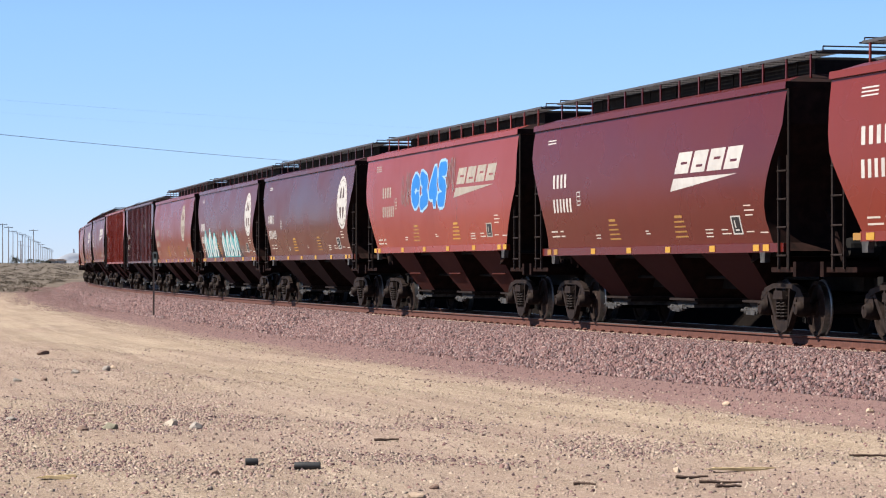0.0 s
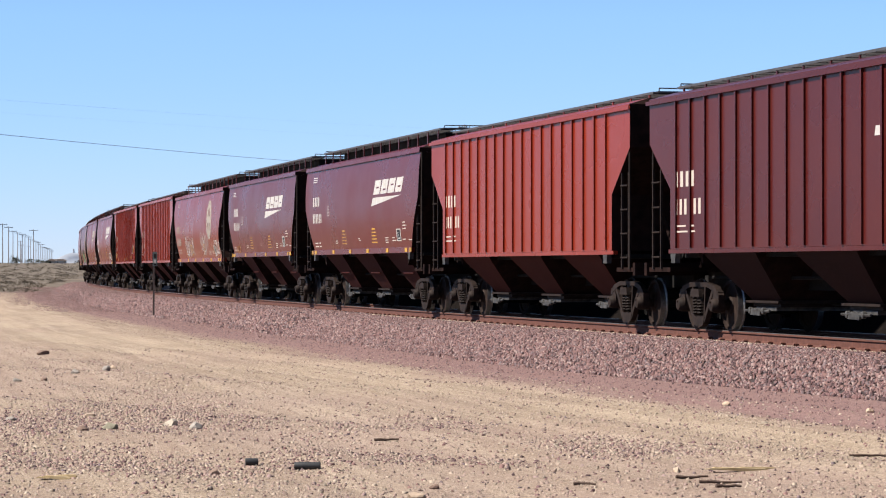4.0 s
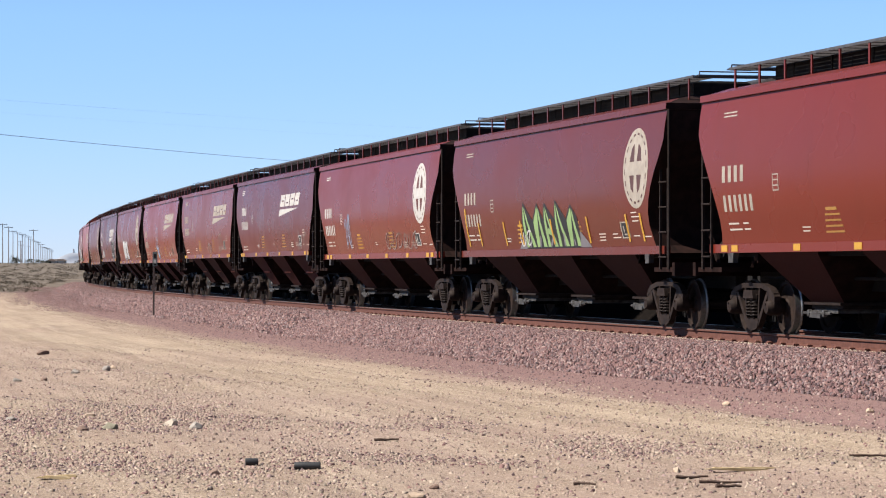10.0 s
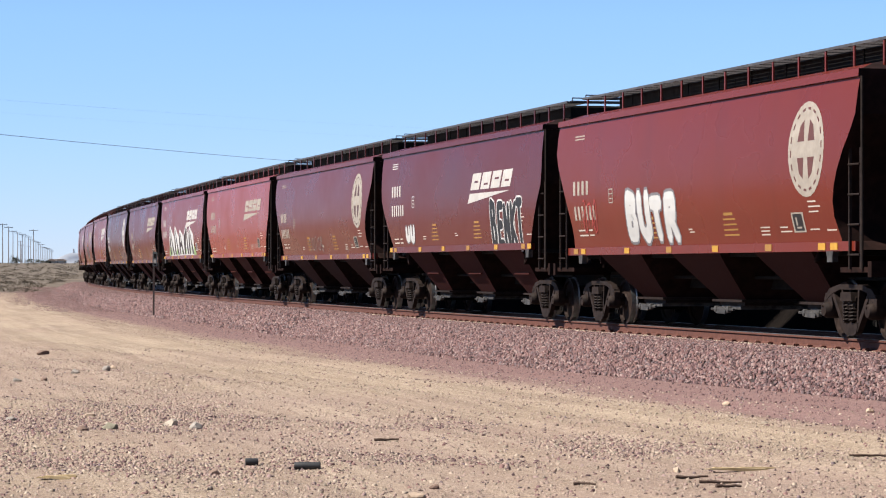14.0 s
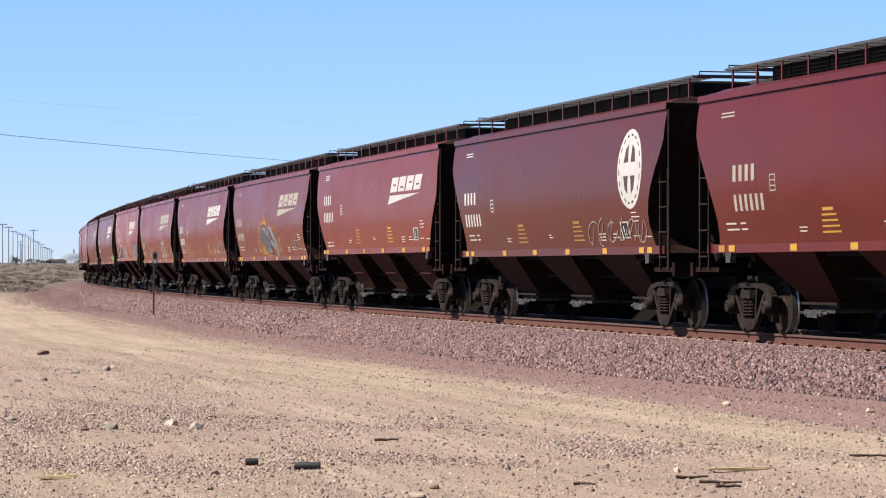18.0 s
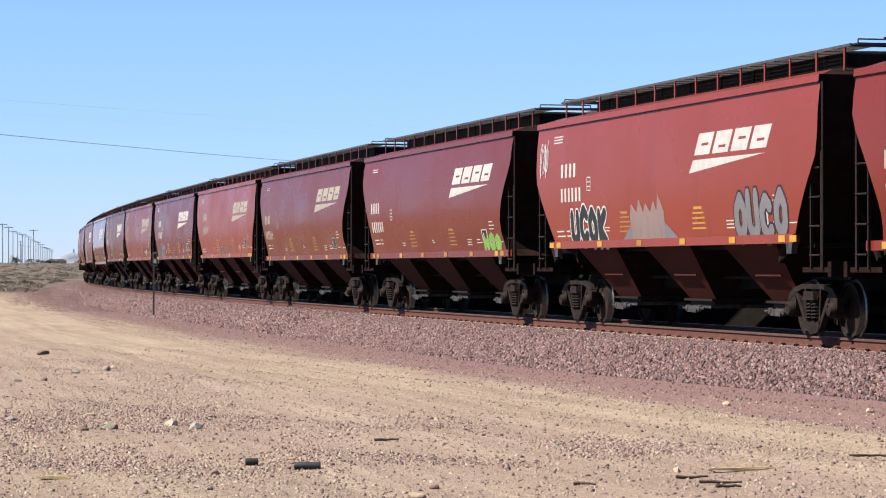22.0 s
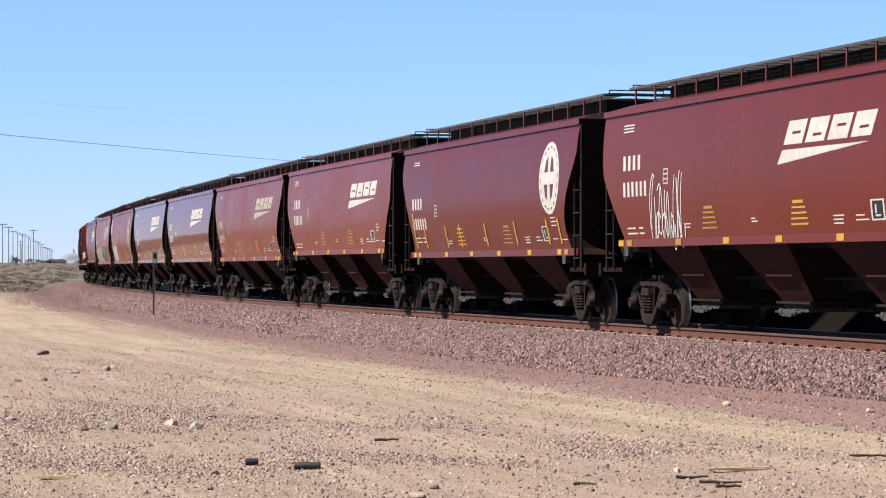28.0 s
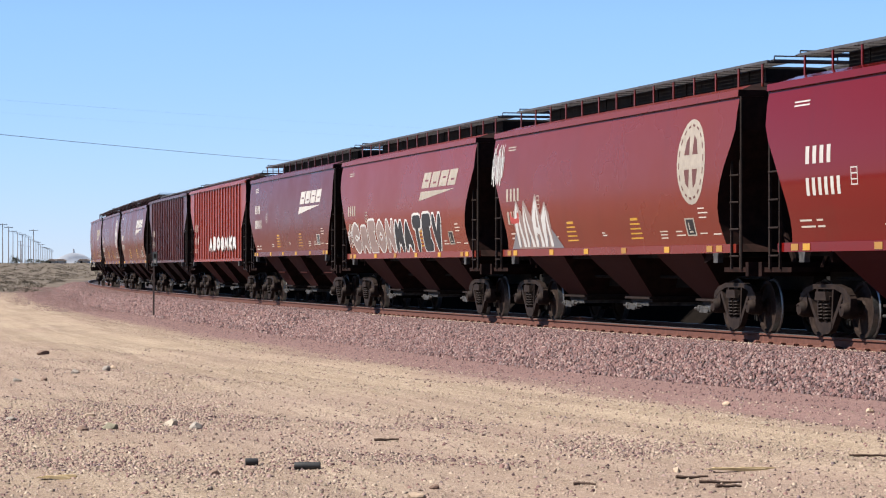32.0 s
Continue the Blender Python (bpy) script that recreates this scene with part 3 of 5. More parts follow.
        add_box(bm, a, b, -0.10, 0.10, 0.78, 0.95)
        add_box(bm, *sorted((sx * 8.55, sx * 8.80)), -0.14, 0.14, 0.72, 1.0)
        part("coupler", bm, DARK, car, "dark cast-steel knuckle coupler")
    # brake gear at the trailing end
    bm = bmesh.new()
    add_lathe(bm, [(0.16, 0.0), (0.17, 0.05), (0.17, 0.45), (0.12, 0.55)], (7.75, -0.35, 1.45), "y", 14)
    add_box(bm, 7.5, 7.9, 0.3, 0.8, 1.13, 1.5)
    part("brake_gear", bm, DARK, car)
    # spine
    bm = bmesh.new()
    add_box(bm, -8.3, 8.3, -0.28, 0.28, 0.74, 1.10)
    part("centre_sill", bm, DARK, car)
    # added flat black plate: makes the space between the bays look shaded
    bm = bmesh.new()
    add_box(bm, -7.0, 7.0, -1.20, 1.20, zb - 0.09, zb - 0.012)
    part("underframe", bm, DARK, car)
    bm = bmesh.new()
    add_lathe(bm, [(0.02, -0.62), (0.19, -0.55), (0.20, 0.55), (0.02, 0.62)], (2.4, 0.55, 0.62), "x", 12)
    add_bar(bm, (-7.2, -0.62, 0.95), (7.2, -0.62, 0.95), 0.03)
    add_bar(bm, (-5.2, 0.25, 0.50), (5.2, 0.25, 0.50), 0.035)
    part("brake_rigging", bm, DARK, car)
    # end slope sheets down to the outer bays
    for sx in (-1, 1):
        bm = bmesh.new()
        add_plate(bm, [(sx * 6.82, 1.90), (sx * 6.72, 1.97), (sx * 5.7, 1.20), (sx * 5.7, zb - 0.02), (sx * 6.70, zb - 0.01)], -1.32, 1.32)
        # shade of the overhanging end is put into this sheet's colour
        part("slope_sheet", bm, SHADE_DARK, car)
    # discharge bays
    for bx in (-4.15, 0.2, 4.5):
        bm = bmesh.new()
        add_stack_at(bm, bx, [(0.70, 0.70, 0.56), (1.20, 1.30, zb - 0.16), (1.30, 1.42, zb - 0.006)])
        bay = part("hopper_bay", bm, GRIMY_SHADED, car, "discharge hopper bay, darkened by grime and painted shade")
        # bay faces along the train and underneath carry their shade as colour
        bay.data.materials.append(SHADE_DARK)
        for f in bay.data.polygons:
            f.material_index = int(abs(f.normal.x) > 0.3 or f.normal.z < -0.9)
        bm = bmesh.new()
        add_box(bm, bx - 0.78, bx + 0.78, -0.80, 0.80, 0.515, 0.556)
        add_box(bm, bx - 0.66, bx + 0.66, -0.70, 0.70, 0.45, 0.512)
        part("gate_flange", bm, STEEL, bay)
        bm = bmesh.new()
        add_box(bm, bx - 0.50, bx + 0.50, -0.72, 0.72, 0.38, 0.445)
        for e in (-0.30, 0.34):
            add_lathe(bm, [(0.03, -0.93), (0.06, -0.92), (0.06, -0.86), (0.035, -0.84)], (bx + e, 0, 0.38), "y", 8)
        add_bar(bm, (bx - 0.55, -0.89, 0.38), (bx + 0.62, -0.89, 0.38), 0.024)
        add_plate(bm, [(bx - 0.28, 0.31), (bx + 0.18, 0.30), (bx + 0.22, 0.38), (bx - 0.10, 0.43), (bx - 0.30, 0.40)], -0.91, -0.87)
        part("outlet_gate", bm, GALV, bay, "grey steel outlet gate")
        bm = bmesh.new()
        add_box(bm, bx - 0.62, bx + 0.60, -0.012, 0.012, 0, 0.05)
        rim = part("bay_stiffener", bm, GRIMY_SHADED, bay)
        rim.location = (0, -1.035, 0.98)
    for x in (-TRUCK_X, TRUCK_X):
        add_truck(car, x)


def add_stack_at(bm, cx, levels):
    n0 = len(bm.verts)
    add_stack(bm, levels)
    bm.verts.ensure_lookup_table()
    for v in bm.verts[n0:]:
        v.co.x += cx


bm = bmesh.new()
add_box(bm, -0.028, 0.028, -0.012, 0.012, -0.06, 0.40)
add_box(bm, -0.07, 0.07, -0.03, 0.02, -0.09, -0.05)
BRACKET = finish("bracket", bm, PAINT)
bm = bmesh.new()
add_stack(bm, [(0.848, 0.57, 0.0), (0.848, 0.57, 0.26), (0.83, 0.50, 0.295), (0.80, 0.2, 0.305)])
add_box(bm, -0.03, 0.03, -0.585, 0.585, 0.06, 0.31)
HATCH = finish("hatch_cover", bm, DARK)
bm = bmesh.new()
add_bar(bm, (0, -0.82, 0.34), (0, 0.82, 0.34), 0.06)
for _y in (-0.75, 0.75):
    add_plate(bm, [(-0.05, 0.20), (0.10, 0.22), (0.10, 0.55), (-0.05, 0.52)], _y - 0.06, _y + 0.06)
add_bar(bm, (0, 0, 0.34), (0.5, 0, 0.45), 0.04)
BEAM = finish("brake_beam", bm, DARK)


def car_body(prof):
    bm = bmesh.new()
    add_stack(bm, prof)
    return bm


def make_car(kind):
    prof = {"curved": CURVED, "angled": ANGLED, "ribbed": RIBBED}[kind]
    car = new("hopper_car")
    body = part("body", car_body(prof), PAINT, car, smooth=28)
    # end faces and underside are darkened by direction, as painted shade
    body.data.materials.append(SHADE_DARK)
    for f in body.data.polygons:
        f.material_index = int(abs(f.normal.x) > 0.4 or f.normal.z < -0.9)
    add_common(car, prof, kind == "ribbed")
    if kind == "ribbed":
        bm = bmesh.new()
        add_box(bm, -0.03, 0.03, -0.038, 0, 0, 2.66)
        rib = finish("rib", bm, PAINT)
        n = 18
        for i in range(n):
            r = part("rib", rib, PAINT, car)
            r.location = (-6.6 + i * 13.2 / (n - 1), -1.50, 1.48)
        bm = bmesh.new()
        add_box(bm, -8.2, 8.2, -1.556, -1.541, 4.14, 4.215)
        part("top_chord", bm, PAINT, car)
    return car


# hue of the paint, in the order in which the cars pass
HUES = {"red": (0.098, 0.0132, 0.0072), "bright": (0.135, 0.0212, 0.0125), "brown": (0.064, 0.0107, 0.0070), "maroon": (0.060, 0.0063, 0.0051), "wine": (0.082, 0.0028, 0.00272),
        "rust": (0.150, 0.0155, 0.00612), "plum": (0.036, 0.0046, 0.00442), "dark": (0.050, 0.0097, 0.0069)}
# kind, hue, emblem (L wordmark, S round seal, - none), its paint (w white, c cream)
CARS = ("A red L w,C maroon L w,A bright L c,C dark S w,C brown S w,C red S c,R plum - w,R rust - w,A maroon L w,A maroon L w,C red S c,R rust - w,R rust - w,"
        "C red L w,C red L c,C brown S c,C red S w,A maroon L w,A red L c,C red L c,C red S c,A maroon L w,C brown S c,A bright L c,A red L w,C maroon L c,"
        "C dark S w,A red L w,C red L c,C red L w,C red L c,A bright L w,C red L w,C red L c,A bright L c,A maroon L w,A red L c,A brown L w,C wine L w,"
        "A red L w,C maroon S w,A red L w,C red L c,C wine L w,C wine L w,C red S c,C red L c,A maroon L w,R rust - w,R plum - w,C brown L w,C brown S w,A brown L c").split(",")
# where each coupling stands at the start, front to back
GAPS = [31.8, 13.4, -3.7, -21.9, -40.9, -59.1, -77.5, -95.8, -114.0, -132.1, -148.9, -168.1, -187.0, -206.0, -224.0, -242.6, -261.3, -280.7, -297.2, -316.1, -333.9, -352.3, -370.2, -388.4, -406.7, -424.4, -442.9, -461.1, -480.1, -498.3, -517.1, -535.4, -554.5, -572.7, -591.3, -609.9, -628.1, -646.1, -663.7, -681.4, -699.2, -718.0, -735.6, -754.2, -771.9, -789.5, -807.9, -826.4, -844.8, -863.2, -881.7, -900.1, -918.5, -936.9]
UNIT = 0.955
# what single cars stand ahead of or behind the middle of their couplings
SHIFT = {1: -0.35, 2: -0.2, 3: -0.2, 5: -0.2, 9: -0.8, 10: -0.8, 13: -0.2, 14: -0.6, 15: -0.65, 16: 0.1, 17: 0.35, 18: 0.15, 19: 0.1, 20: -0.2, 25: -0.6, 26: -0.8, 27: -0.65, 28: -0.45, 29: -0.55, 30: -0.7, 31: -0.2, 32: -0.45, 33: -0.9, 34: -0.4,
         35: -0.15, 36: -0.3, 37: -0.2, 40: -0.25, 41: -0.35, 42: -0.25, 44: -0.35, 45: -0.5, 46: -0.55, 47: -0.2}
SHORT = (1, 9)
SPEED = 23.90
KINDS = {"A": "angled", "C": "curved", "R": "ribbed"}
PROFILES = {"A": ANGLED, "C": CURVED, "R": RIBBED}
CAR_LABELS = {"red": "faded red-brown", "bright": "pale brick-red", "brown": "dull brown", "maroon": "dark maroon", "wine": "glossy deep-red", "rust": "orange-red", "plum": "plum-coloured", "dark": "dark brown"}


# where the wordmark's wedge begins, how far single ones sit lower, and where the seals stand
MARK_X = {1: 1.99, 2: 2.19, 9: 1.4, 13: 2.15, 14: 2.3, 17: 1.5, 18: 2.2, 19: 2.3, 21: 1.55, 24: 1.95, 25: 2.85, 27: 2.25, 28: 2.18, 29: 2.18, 30: 2.19, 31: 1.9, 32: 2.33, 33: 2.66, 34: 2.15,
          35: 2.07, 36: 2.35, 38: 1.3, 39: 1.45, 41: 2.15, 42: 2.17, 43: 1.07, 44: 1.5}
REPORT_X = {1: -5.6, 2: -5.3, 9: -5.8, 24: -6.4, 25: -5.5, 27: -6.3, 31: -5.6, 34: -5.45, 35: -5.5, 44: -5.6}
MARK_DROP = {1: 0.30, 21: 0.18}
SEAL_X = {3: 6.4, 4: 6.1, 5: 4.35, 10: 4.3, 15: 6.4, 45: 5.75}
OCHRE = flat_paint((0.24, 0.12, 0.027))


def mark_car(car, code, hue, emblem, ink, i):
    prof = PROFILES[code]
    rnd = random.Random(100 + i)
    paint = WHITE if ink == "w" else CREAM
    dull = flat_paint((0.38, 0.33, 0.28))
    if emblem == "L":
        x, lean = MARK_X.get(i, 2.1 if code == "A" else 2.35) + 0.27, 0.65
        drop = MARK_DROP.get(i, 0.0)
        z0, z1 = 3.11 - drop, 3.49 - drop
        for k in range(4):
            x0 = x + k * 0.93
            wide = 0.80
            a = z0 + (0.19, 0.12, 0.22, 0.15)[k]
            a -= 0.03
            b, o = a + 0.045, lean * (a - z0)
            bars = [rect(x0, x0 + wide, z0, a, lean), rect(x0 + lean * (b - z0), x0 + wide + lean * (b - z0), b, z1, lean), rect(x0 + o, x0 + 0.26 + o, a, b, lean), rect(x0 + o + 0.62, x0 + wide + o, a, b, lean)]
            decal("wordmark_block", bars, prof, paint, car)
        decal("swoosh", [[(x - 0.27, 2.80 - drop), (x - 0.05, 3.03 - drop), (x + 3.55, 3.025 - drop)]], prof, paint, car, "slanted pale wedge under the wordmark")
    elif emblem == "S":
        cx, cz, r = SEAL_X.get(i, 6.02), 3.0, 0.76
        ring = [(math.cos(2 * math.pi * k / 28), math.sin(2 * math.pi * k / 28)) for k in range(28)]
        decal("seal", [[(cx + r * a, cz + r * b) for a, b in ring]], prof, paint, car, "round pale railway seal")
        tone = flat_paint(tuple(round(0.6 * c + 0.02, 3) for c in HUES[hue]))
        for sx in (-1, 1):
            for sz in (-1, 1):
                decal("seal_quadrant", [[(cx + sx * 0.08, cz + sz * 0.13), (cx + sx * 0.36, cz + sz * 0.13), (cx + sx * 0.27, cz + sz * 0.38), (cx + sx * 0.12, cz + sz * 0.47)][::sx * sz]], prof, tone, car, lift=0.0045)
        ring2 = [(math.cos(2 * math.pi * k / 36), math.sin(2 * math.pi * k / 36)) for k in range(37)]
        decal("seal_ring", [[(cx + 0.67 * a, cz + 0.67 * b), (cx + 0.67 * c, cz + 0.67 * d), (cx + 0.63 * c, cz + 0.63 * d), (cx + 0.63 * a, cz + 0.63 * b)] for (a, b), (c, d) in list(zip(ring2, ring2[1:]))[::2]], prof, tone, car, lift=0.0045)
    else:
        if i == 6:
            for k in range(4):
                decal("wordmark_block", [rect(2.4 + 0.45 * k, 2.62 + 0.45 * k, 3.1, 3.25, 0.3)], prof, paint, car)
    if code == "R":
        paint = dull
    # reporting marks as bars
    z = 2.97 if code == "A" else 2.76 if hue == "wine" or i in (1, 9) else 2.58
    X0 = REPORT_X.get(i, -6.15) - 0.53
    dz = 0.14 if code == "A" else 0.0
    decal("reporting_mark", [rect(X0 + 0.29 * k, X0 + 0.29 * k + 0.15, z, z + 0.28) for k in range(4)], prof, paint, car)
    decal("number_marking", [rect(X0 + 0.25 * k, X0 + 0.25 * k + 0.125, z - 0.50, z - 0.22) for k in range(6)], prof, paint, car)
    decal("stencil_marking", [rect(-6.6, -6.1, 1.86, 1.89), rect(-6.6, -6.0, 1.76, 1.79), rect(-5.9, -5.65, 1.86, 1.89), rect(-5.9, -5.6, 1.76, 1.79)], prof, dull, car)
    if code != "R":
        decal("stencil_marking", [rect(-6.75, -6.1, 3.70 + 0.06 * k, 3.725 + 0.06 * k, 0.5) for k in range(3 if code == "A" else 2)], prof, paint, car)
        decal("placard", [rect(-4.32, -4.06, q, q + 0.02) for q in (2.38 + 2 * dz, 2.46 + 2 * dz, 2.55 + 2 * dz, 2.64 + 2 * dz)] + [rect(-4.32, -4.295, 2.40 + 2 * dz, 2.64 + 2 * dz), rect(-4.085, -4.06, 2.40 + 2 * dz, 2.64 + 2 * dz)], prof, paint, car)
        for x0 in (-2.1, 2.15):
            decal("yellow_stencil", [rect(x0 - 0.25 + 0.03 * k, x0 + 0.50 - 0.02 * k, 1.67 + dz + 0.09 * k, 1.70 + dz + 0.09 * k) for k in range(4)] + [rect(x0 - 0.1, x0 + 0.35, 2.02 + dz, 2.07 + dz)], prof, OCHRE if rnd.random() < 0.6 else YELLOW, car)
        decal("stencil_marking", [rect(a, b, q + dz, q + dz + 0.022) for a, b, q in ((0.1, 0.3, 1.80), (0.12, 0.4, 1.75), (-3.3, -3.0, 1.70), (-3.3, -2.95, 1.76), (3.7, 4.1, 1.66), (3.7, 4.1, 1.72), (3.7, 4.15, 1.78), (4.6, 5.1, 1.70), (4.6, 4.95, 1.77), (5.9, 6.3, 1.72), (6.0, 6.4, 2.0), (6.0, 6.5, 2.08), (6.0, 6.35, 2.16), (6.6, 7.0, 1.70))], prof, dull, car)
        decal("plate_field", [rect(5.26, 5.66, 1.715 + dz, 1.985 + dz)], prof, flat_paint((0.012, 0.010, 0.010)), car, "black data plate field", 0.002)
        decal("data_plate", [rect(5.2, 5.26, 1.69 + dz, 2.01 + dz), rect(5.66, 5.72, 1.69 + dz, 2.01 + dz), rect(5.26, 5.66, 1.69 + dz, 1.715 + dz), rect(5.26, 5.66, 1.985 + dz, 2.01 + dz), rect(5.36, 5.56, 1.75 + dz, 1.78 + dz), rect(5.36, 5.42, 1.80 + dz, 1.93 + dz)], prof, paint, car)
    for o in car.children:
        if o.name.split(".")[0] in ("stencil_marking", "number_marking", "reporting_mark", "yellow_stencil", "placard", "data_plate"):
            o["kind"] = "stuff"
    xs = (-6.95, -6.45, -3.6, -1.1, 1.4, 4.0, 6.35, 6.85) if code != "R" and i != 15 else ()
    if i == 12:
        for x, zt in ((-6.5, 1.95), (-5.0, 1.66), (-2.9, 1.68), (-0.2, 1.66), (1.3, 1.68), (4.3, 1.74), (6.0, 2.25)):
            decal("reflector", [rect(x, x + 0.38, zt - (0.12 if zt < 1.9 else 0.28), zt)], prof, YELLOW, car, "worn yellow reflective patch", 0.012)
        decal("data_plate", [rect(5.05, 5.55, 1.86, 2.30)], prof, flat_paint((0.36, 0.33, 0.30)), car, lift=0.010)
        decal("plate_field", [rect(5.17, 5.43, 1.92, 2.24)], prof, flat_paint((0.012, 0.010, 0.010)), car, "black data plate field", 0.014)
    if i in (11, 15, 40):
        for x in ((-6.75,) if i == 11 else (-6.7, -5.6, -3.4, -2.0, 0.4, 3.0, 5.6, 6.5)):
            decal("reflector", [rect(x, x + 0.10, 1.62, 2.15 if x > -6.6 else 2.5)], prof, YELLOW, car, "upright yellow reflective strip", 0.012)
    for x in xs:
        bm = bmesh.new()
        zz = prof[0][2] + 0.02 if code != "R" else 1.52
        yy = -(side_y(prof, prof[0][2]) + 0.052) if code != "R" else -1.503
        add_box(bm, x - 0.15, x + 0.15, yy - 0.006, yy + 0.004, zz - 0.02 if code != "R" else zz, zz + 0.09 if code != "R" else zz + 0.28)
        part("reflector", bm, YELLOW if rnd.random() < 0.75 else OCHRE, car, "yellow reflective sticker")


INK = {"white": (0.60, 0.585, 0.56), "black": (0.02, 0.02, 0.022), "blue": (0.06, 0.30, 0.62), "teal": (0.08, 0.36, 0.38), "green": (0.22, 0.42, 0.07), "lime": (0.27, 0.40, 0.16),
       "grey": (0.19, 0.175, 0.185), "orange": (0.40, 0.17, 0.035), "slate": (0.085, 0.075, 0.13), "pale": (0.27, 0.19, 0.17), "sky": (0.30, 0.48, 0.68), "yellow": (0.70, 0.60, 0.12), "red": (0.42, 0.06, 0.05), "umber": (0.035, 0.016, 0.013), "azure": (0.016, 0.19, 0.56)}
# car, style (f filled letters, t line tag), from x, to x, from z, to z, letters, fill, outline
GRAFFITI = ("2 f -2.4 1.5 2.5 3.75 C345 azure sky,2 t -3.5 -2.5 2.7 3.6 3 pale pale,2 t 1.5 2.3 2.9 3.8 3 pale pale,4 p -6.0 -2.4 1.54 2.65 3 white teal,4 p -0.9 3.4 1.54 2.6 4 white teal,4 t -2.4 -1.0 1.7 2.6 3 pale pale,4 t 3.4 4.9 1.55 2.0 4 pale white,"
            "10 t -3.8 -0.9 1.6 2.45 6 white white,10 t 1.4 3.8 1.6 2.6 5 white white,10 t 5.4 7.0 1.6 2.2 4 white white,13 t 4.6 6.6 1.6 2.0 5 white white,15 p -1.8 2.4 1.54 2.55 5 lime black,"
            "15 t -2.2 -1.2 1.55 2.0 2 white white,16 t -3.9 -3.0 1.6 2.7 2 sky pale,16 t 1.5 5.5 1.6 2.1 6 pale pale,17 t 5.0 6.9 1.6 2.3 5 pale white,18 t 0.6 1.7 1.7 2.1 3 pale pale,"
            "18 t 4.0 4.8 1.7 2.5 3 pale pale,19 t -1.35 -0.35 2.0 3.0 1 sky sky,19 t -1.2 -0.5 1.46 2.2 4 sky white,20 f -3.4 -0.4 1.5 2.65 BUTR white grey,20 t -6.2 -5.2 1.8 2.5 3 red red,"
            "21 f 3.6 6.4 1.45 2.75 5 black white,21 f -5.2 -4.2 1.7 2.3 2 white grey,24 p -4.5 4.6 1.67 3.02 5 umber white,"
            "28 b -1.9 1.9 1.52 2.62 19 grey orange,30 t 2.5 4.2 1.44 2.45 4 white white,30 t -5.6 -4.2 1.7 2.0 4 pale pale,"
            "30 t 0.2 1.8 1.7 2.2 3 pale pale,31 f -5.6 -3.1 1.45 2.5 4 black white,31 p -1.6 0.4 1.67 2.5 5 pale pale,31 f 4.1 6.6 1.46 2.5 4 grey black,31 t -7.7 -7.1 3.0 3.8 3 white white,"
            "32 f 5.2 6.8 1.48 1.95 3 green lime,34 t -1.5 2.0 1.5 2.0 6 grey violet,35 t -5.1 -3.6 1.5 2.3 5 sky white,35 t -6.5 -5.1 1.5 2.2 5 grey violet,35 f 5.0 5.8 1.5 1.7 2 sky white,"
            "36 t 4.2 5.2 1.6 2.0 4 white pale,39 t -5.2 -3.2 1.46 2.95 5 white white,39 t -4.9 -3.5 1.5 2.2 4 white pale,45 p -6.2 -3.4 1.54 2.7 4 white pale,45 t -7.95 -7.0 2.95 3.9 6 white white,"
            "45 f -6.6 -5.6 2.05 2.4 1 red red,46 f -6.4 -0.9 1.46 2.45 CREON pale white,46 f -0.9 4.6 1.46 2.55 MATEV black white,46 t -7.0 -6.3 1.7 2.2 3 white white,48 f -1.8 6.0 1.75 2.35 7 white pale,"
            "5 t 4.8 6.2 1.6 1.9 4 ochre ochre,22 t -2.0 0.4 1.6 2.1 5 pale pale,26 t 3.0 6.8 1.55 2.1 6 pale grey,9 t -5.9 -5.0 1.55 1.95 3 orange orange,52 t -6.0 -3.0 1.5 2.1 4 pale pale").split(",")


GLYPHS = {"A": "00 5a a0,24 84", "B": "00 0a 89 76 05,75 93 70 00", "C": "a8 5a 07 03 50 a2", "E": "aa 0a 00 a0,05 85", "G": "a8 5a 07 03 50 a2 a5 65", "M": "00 1a 54 9a a0", "N": "00 0a a0 aa", "R": "00 0a 8a 86 15,45 a0",
          "S": "a9 4a 07 93 60 01", "T": "0a aa,5a 50", "U": "0a 02 50 a2 aa", "V": "0a 50 aa", "O": "5a 07 03 50 a3 a7 5a", "K": "00 0a,aa 05 a0", "3": "0a 98 45 a2 00", "4": "80 8a 03 a3", "5": "aa 1a 16 94 70 00"}
UNIT_MARK = {c: (1.0 if c == "a" else int(c) / 10) for c in "0123456789a"}


def glyph_strokes(letter, x0, z0, w, h, lean, wide):
    """Thick joined strokes of one sprayed letter."""
    out = []
    for line in GLYPHS[letter].split(","):
        pts = [(x0 + UNIT_MARK[c[0]] * w + lean * UNIT_MARK[c[1]], z0 + UNIT_MARK[c[1]] * h) for c in line.split()]
        out += [stroke(a, b, wide) for a, b in zip(pts, pts[1:])]
        out += [[(px + wide * 0.5 * math.cos(k * math.pi / 3), pz + wide * 0.5 * math.sin(k * math.pi / 3)) for k in range(6)] for px, pz in pts]
    return out


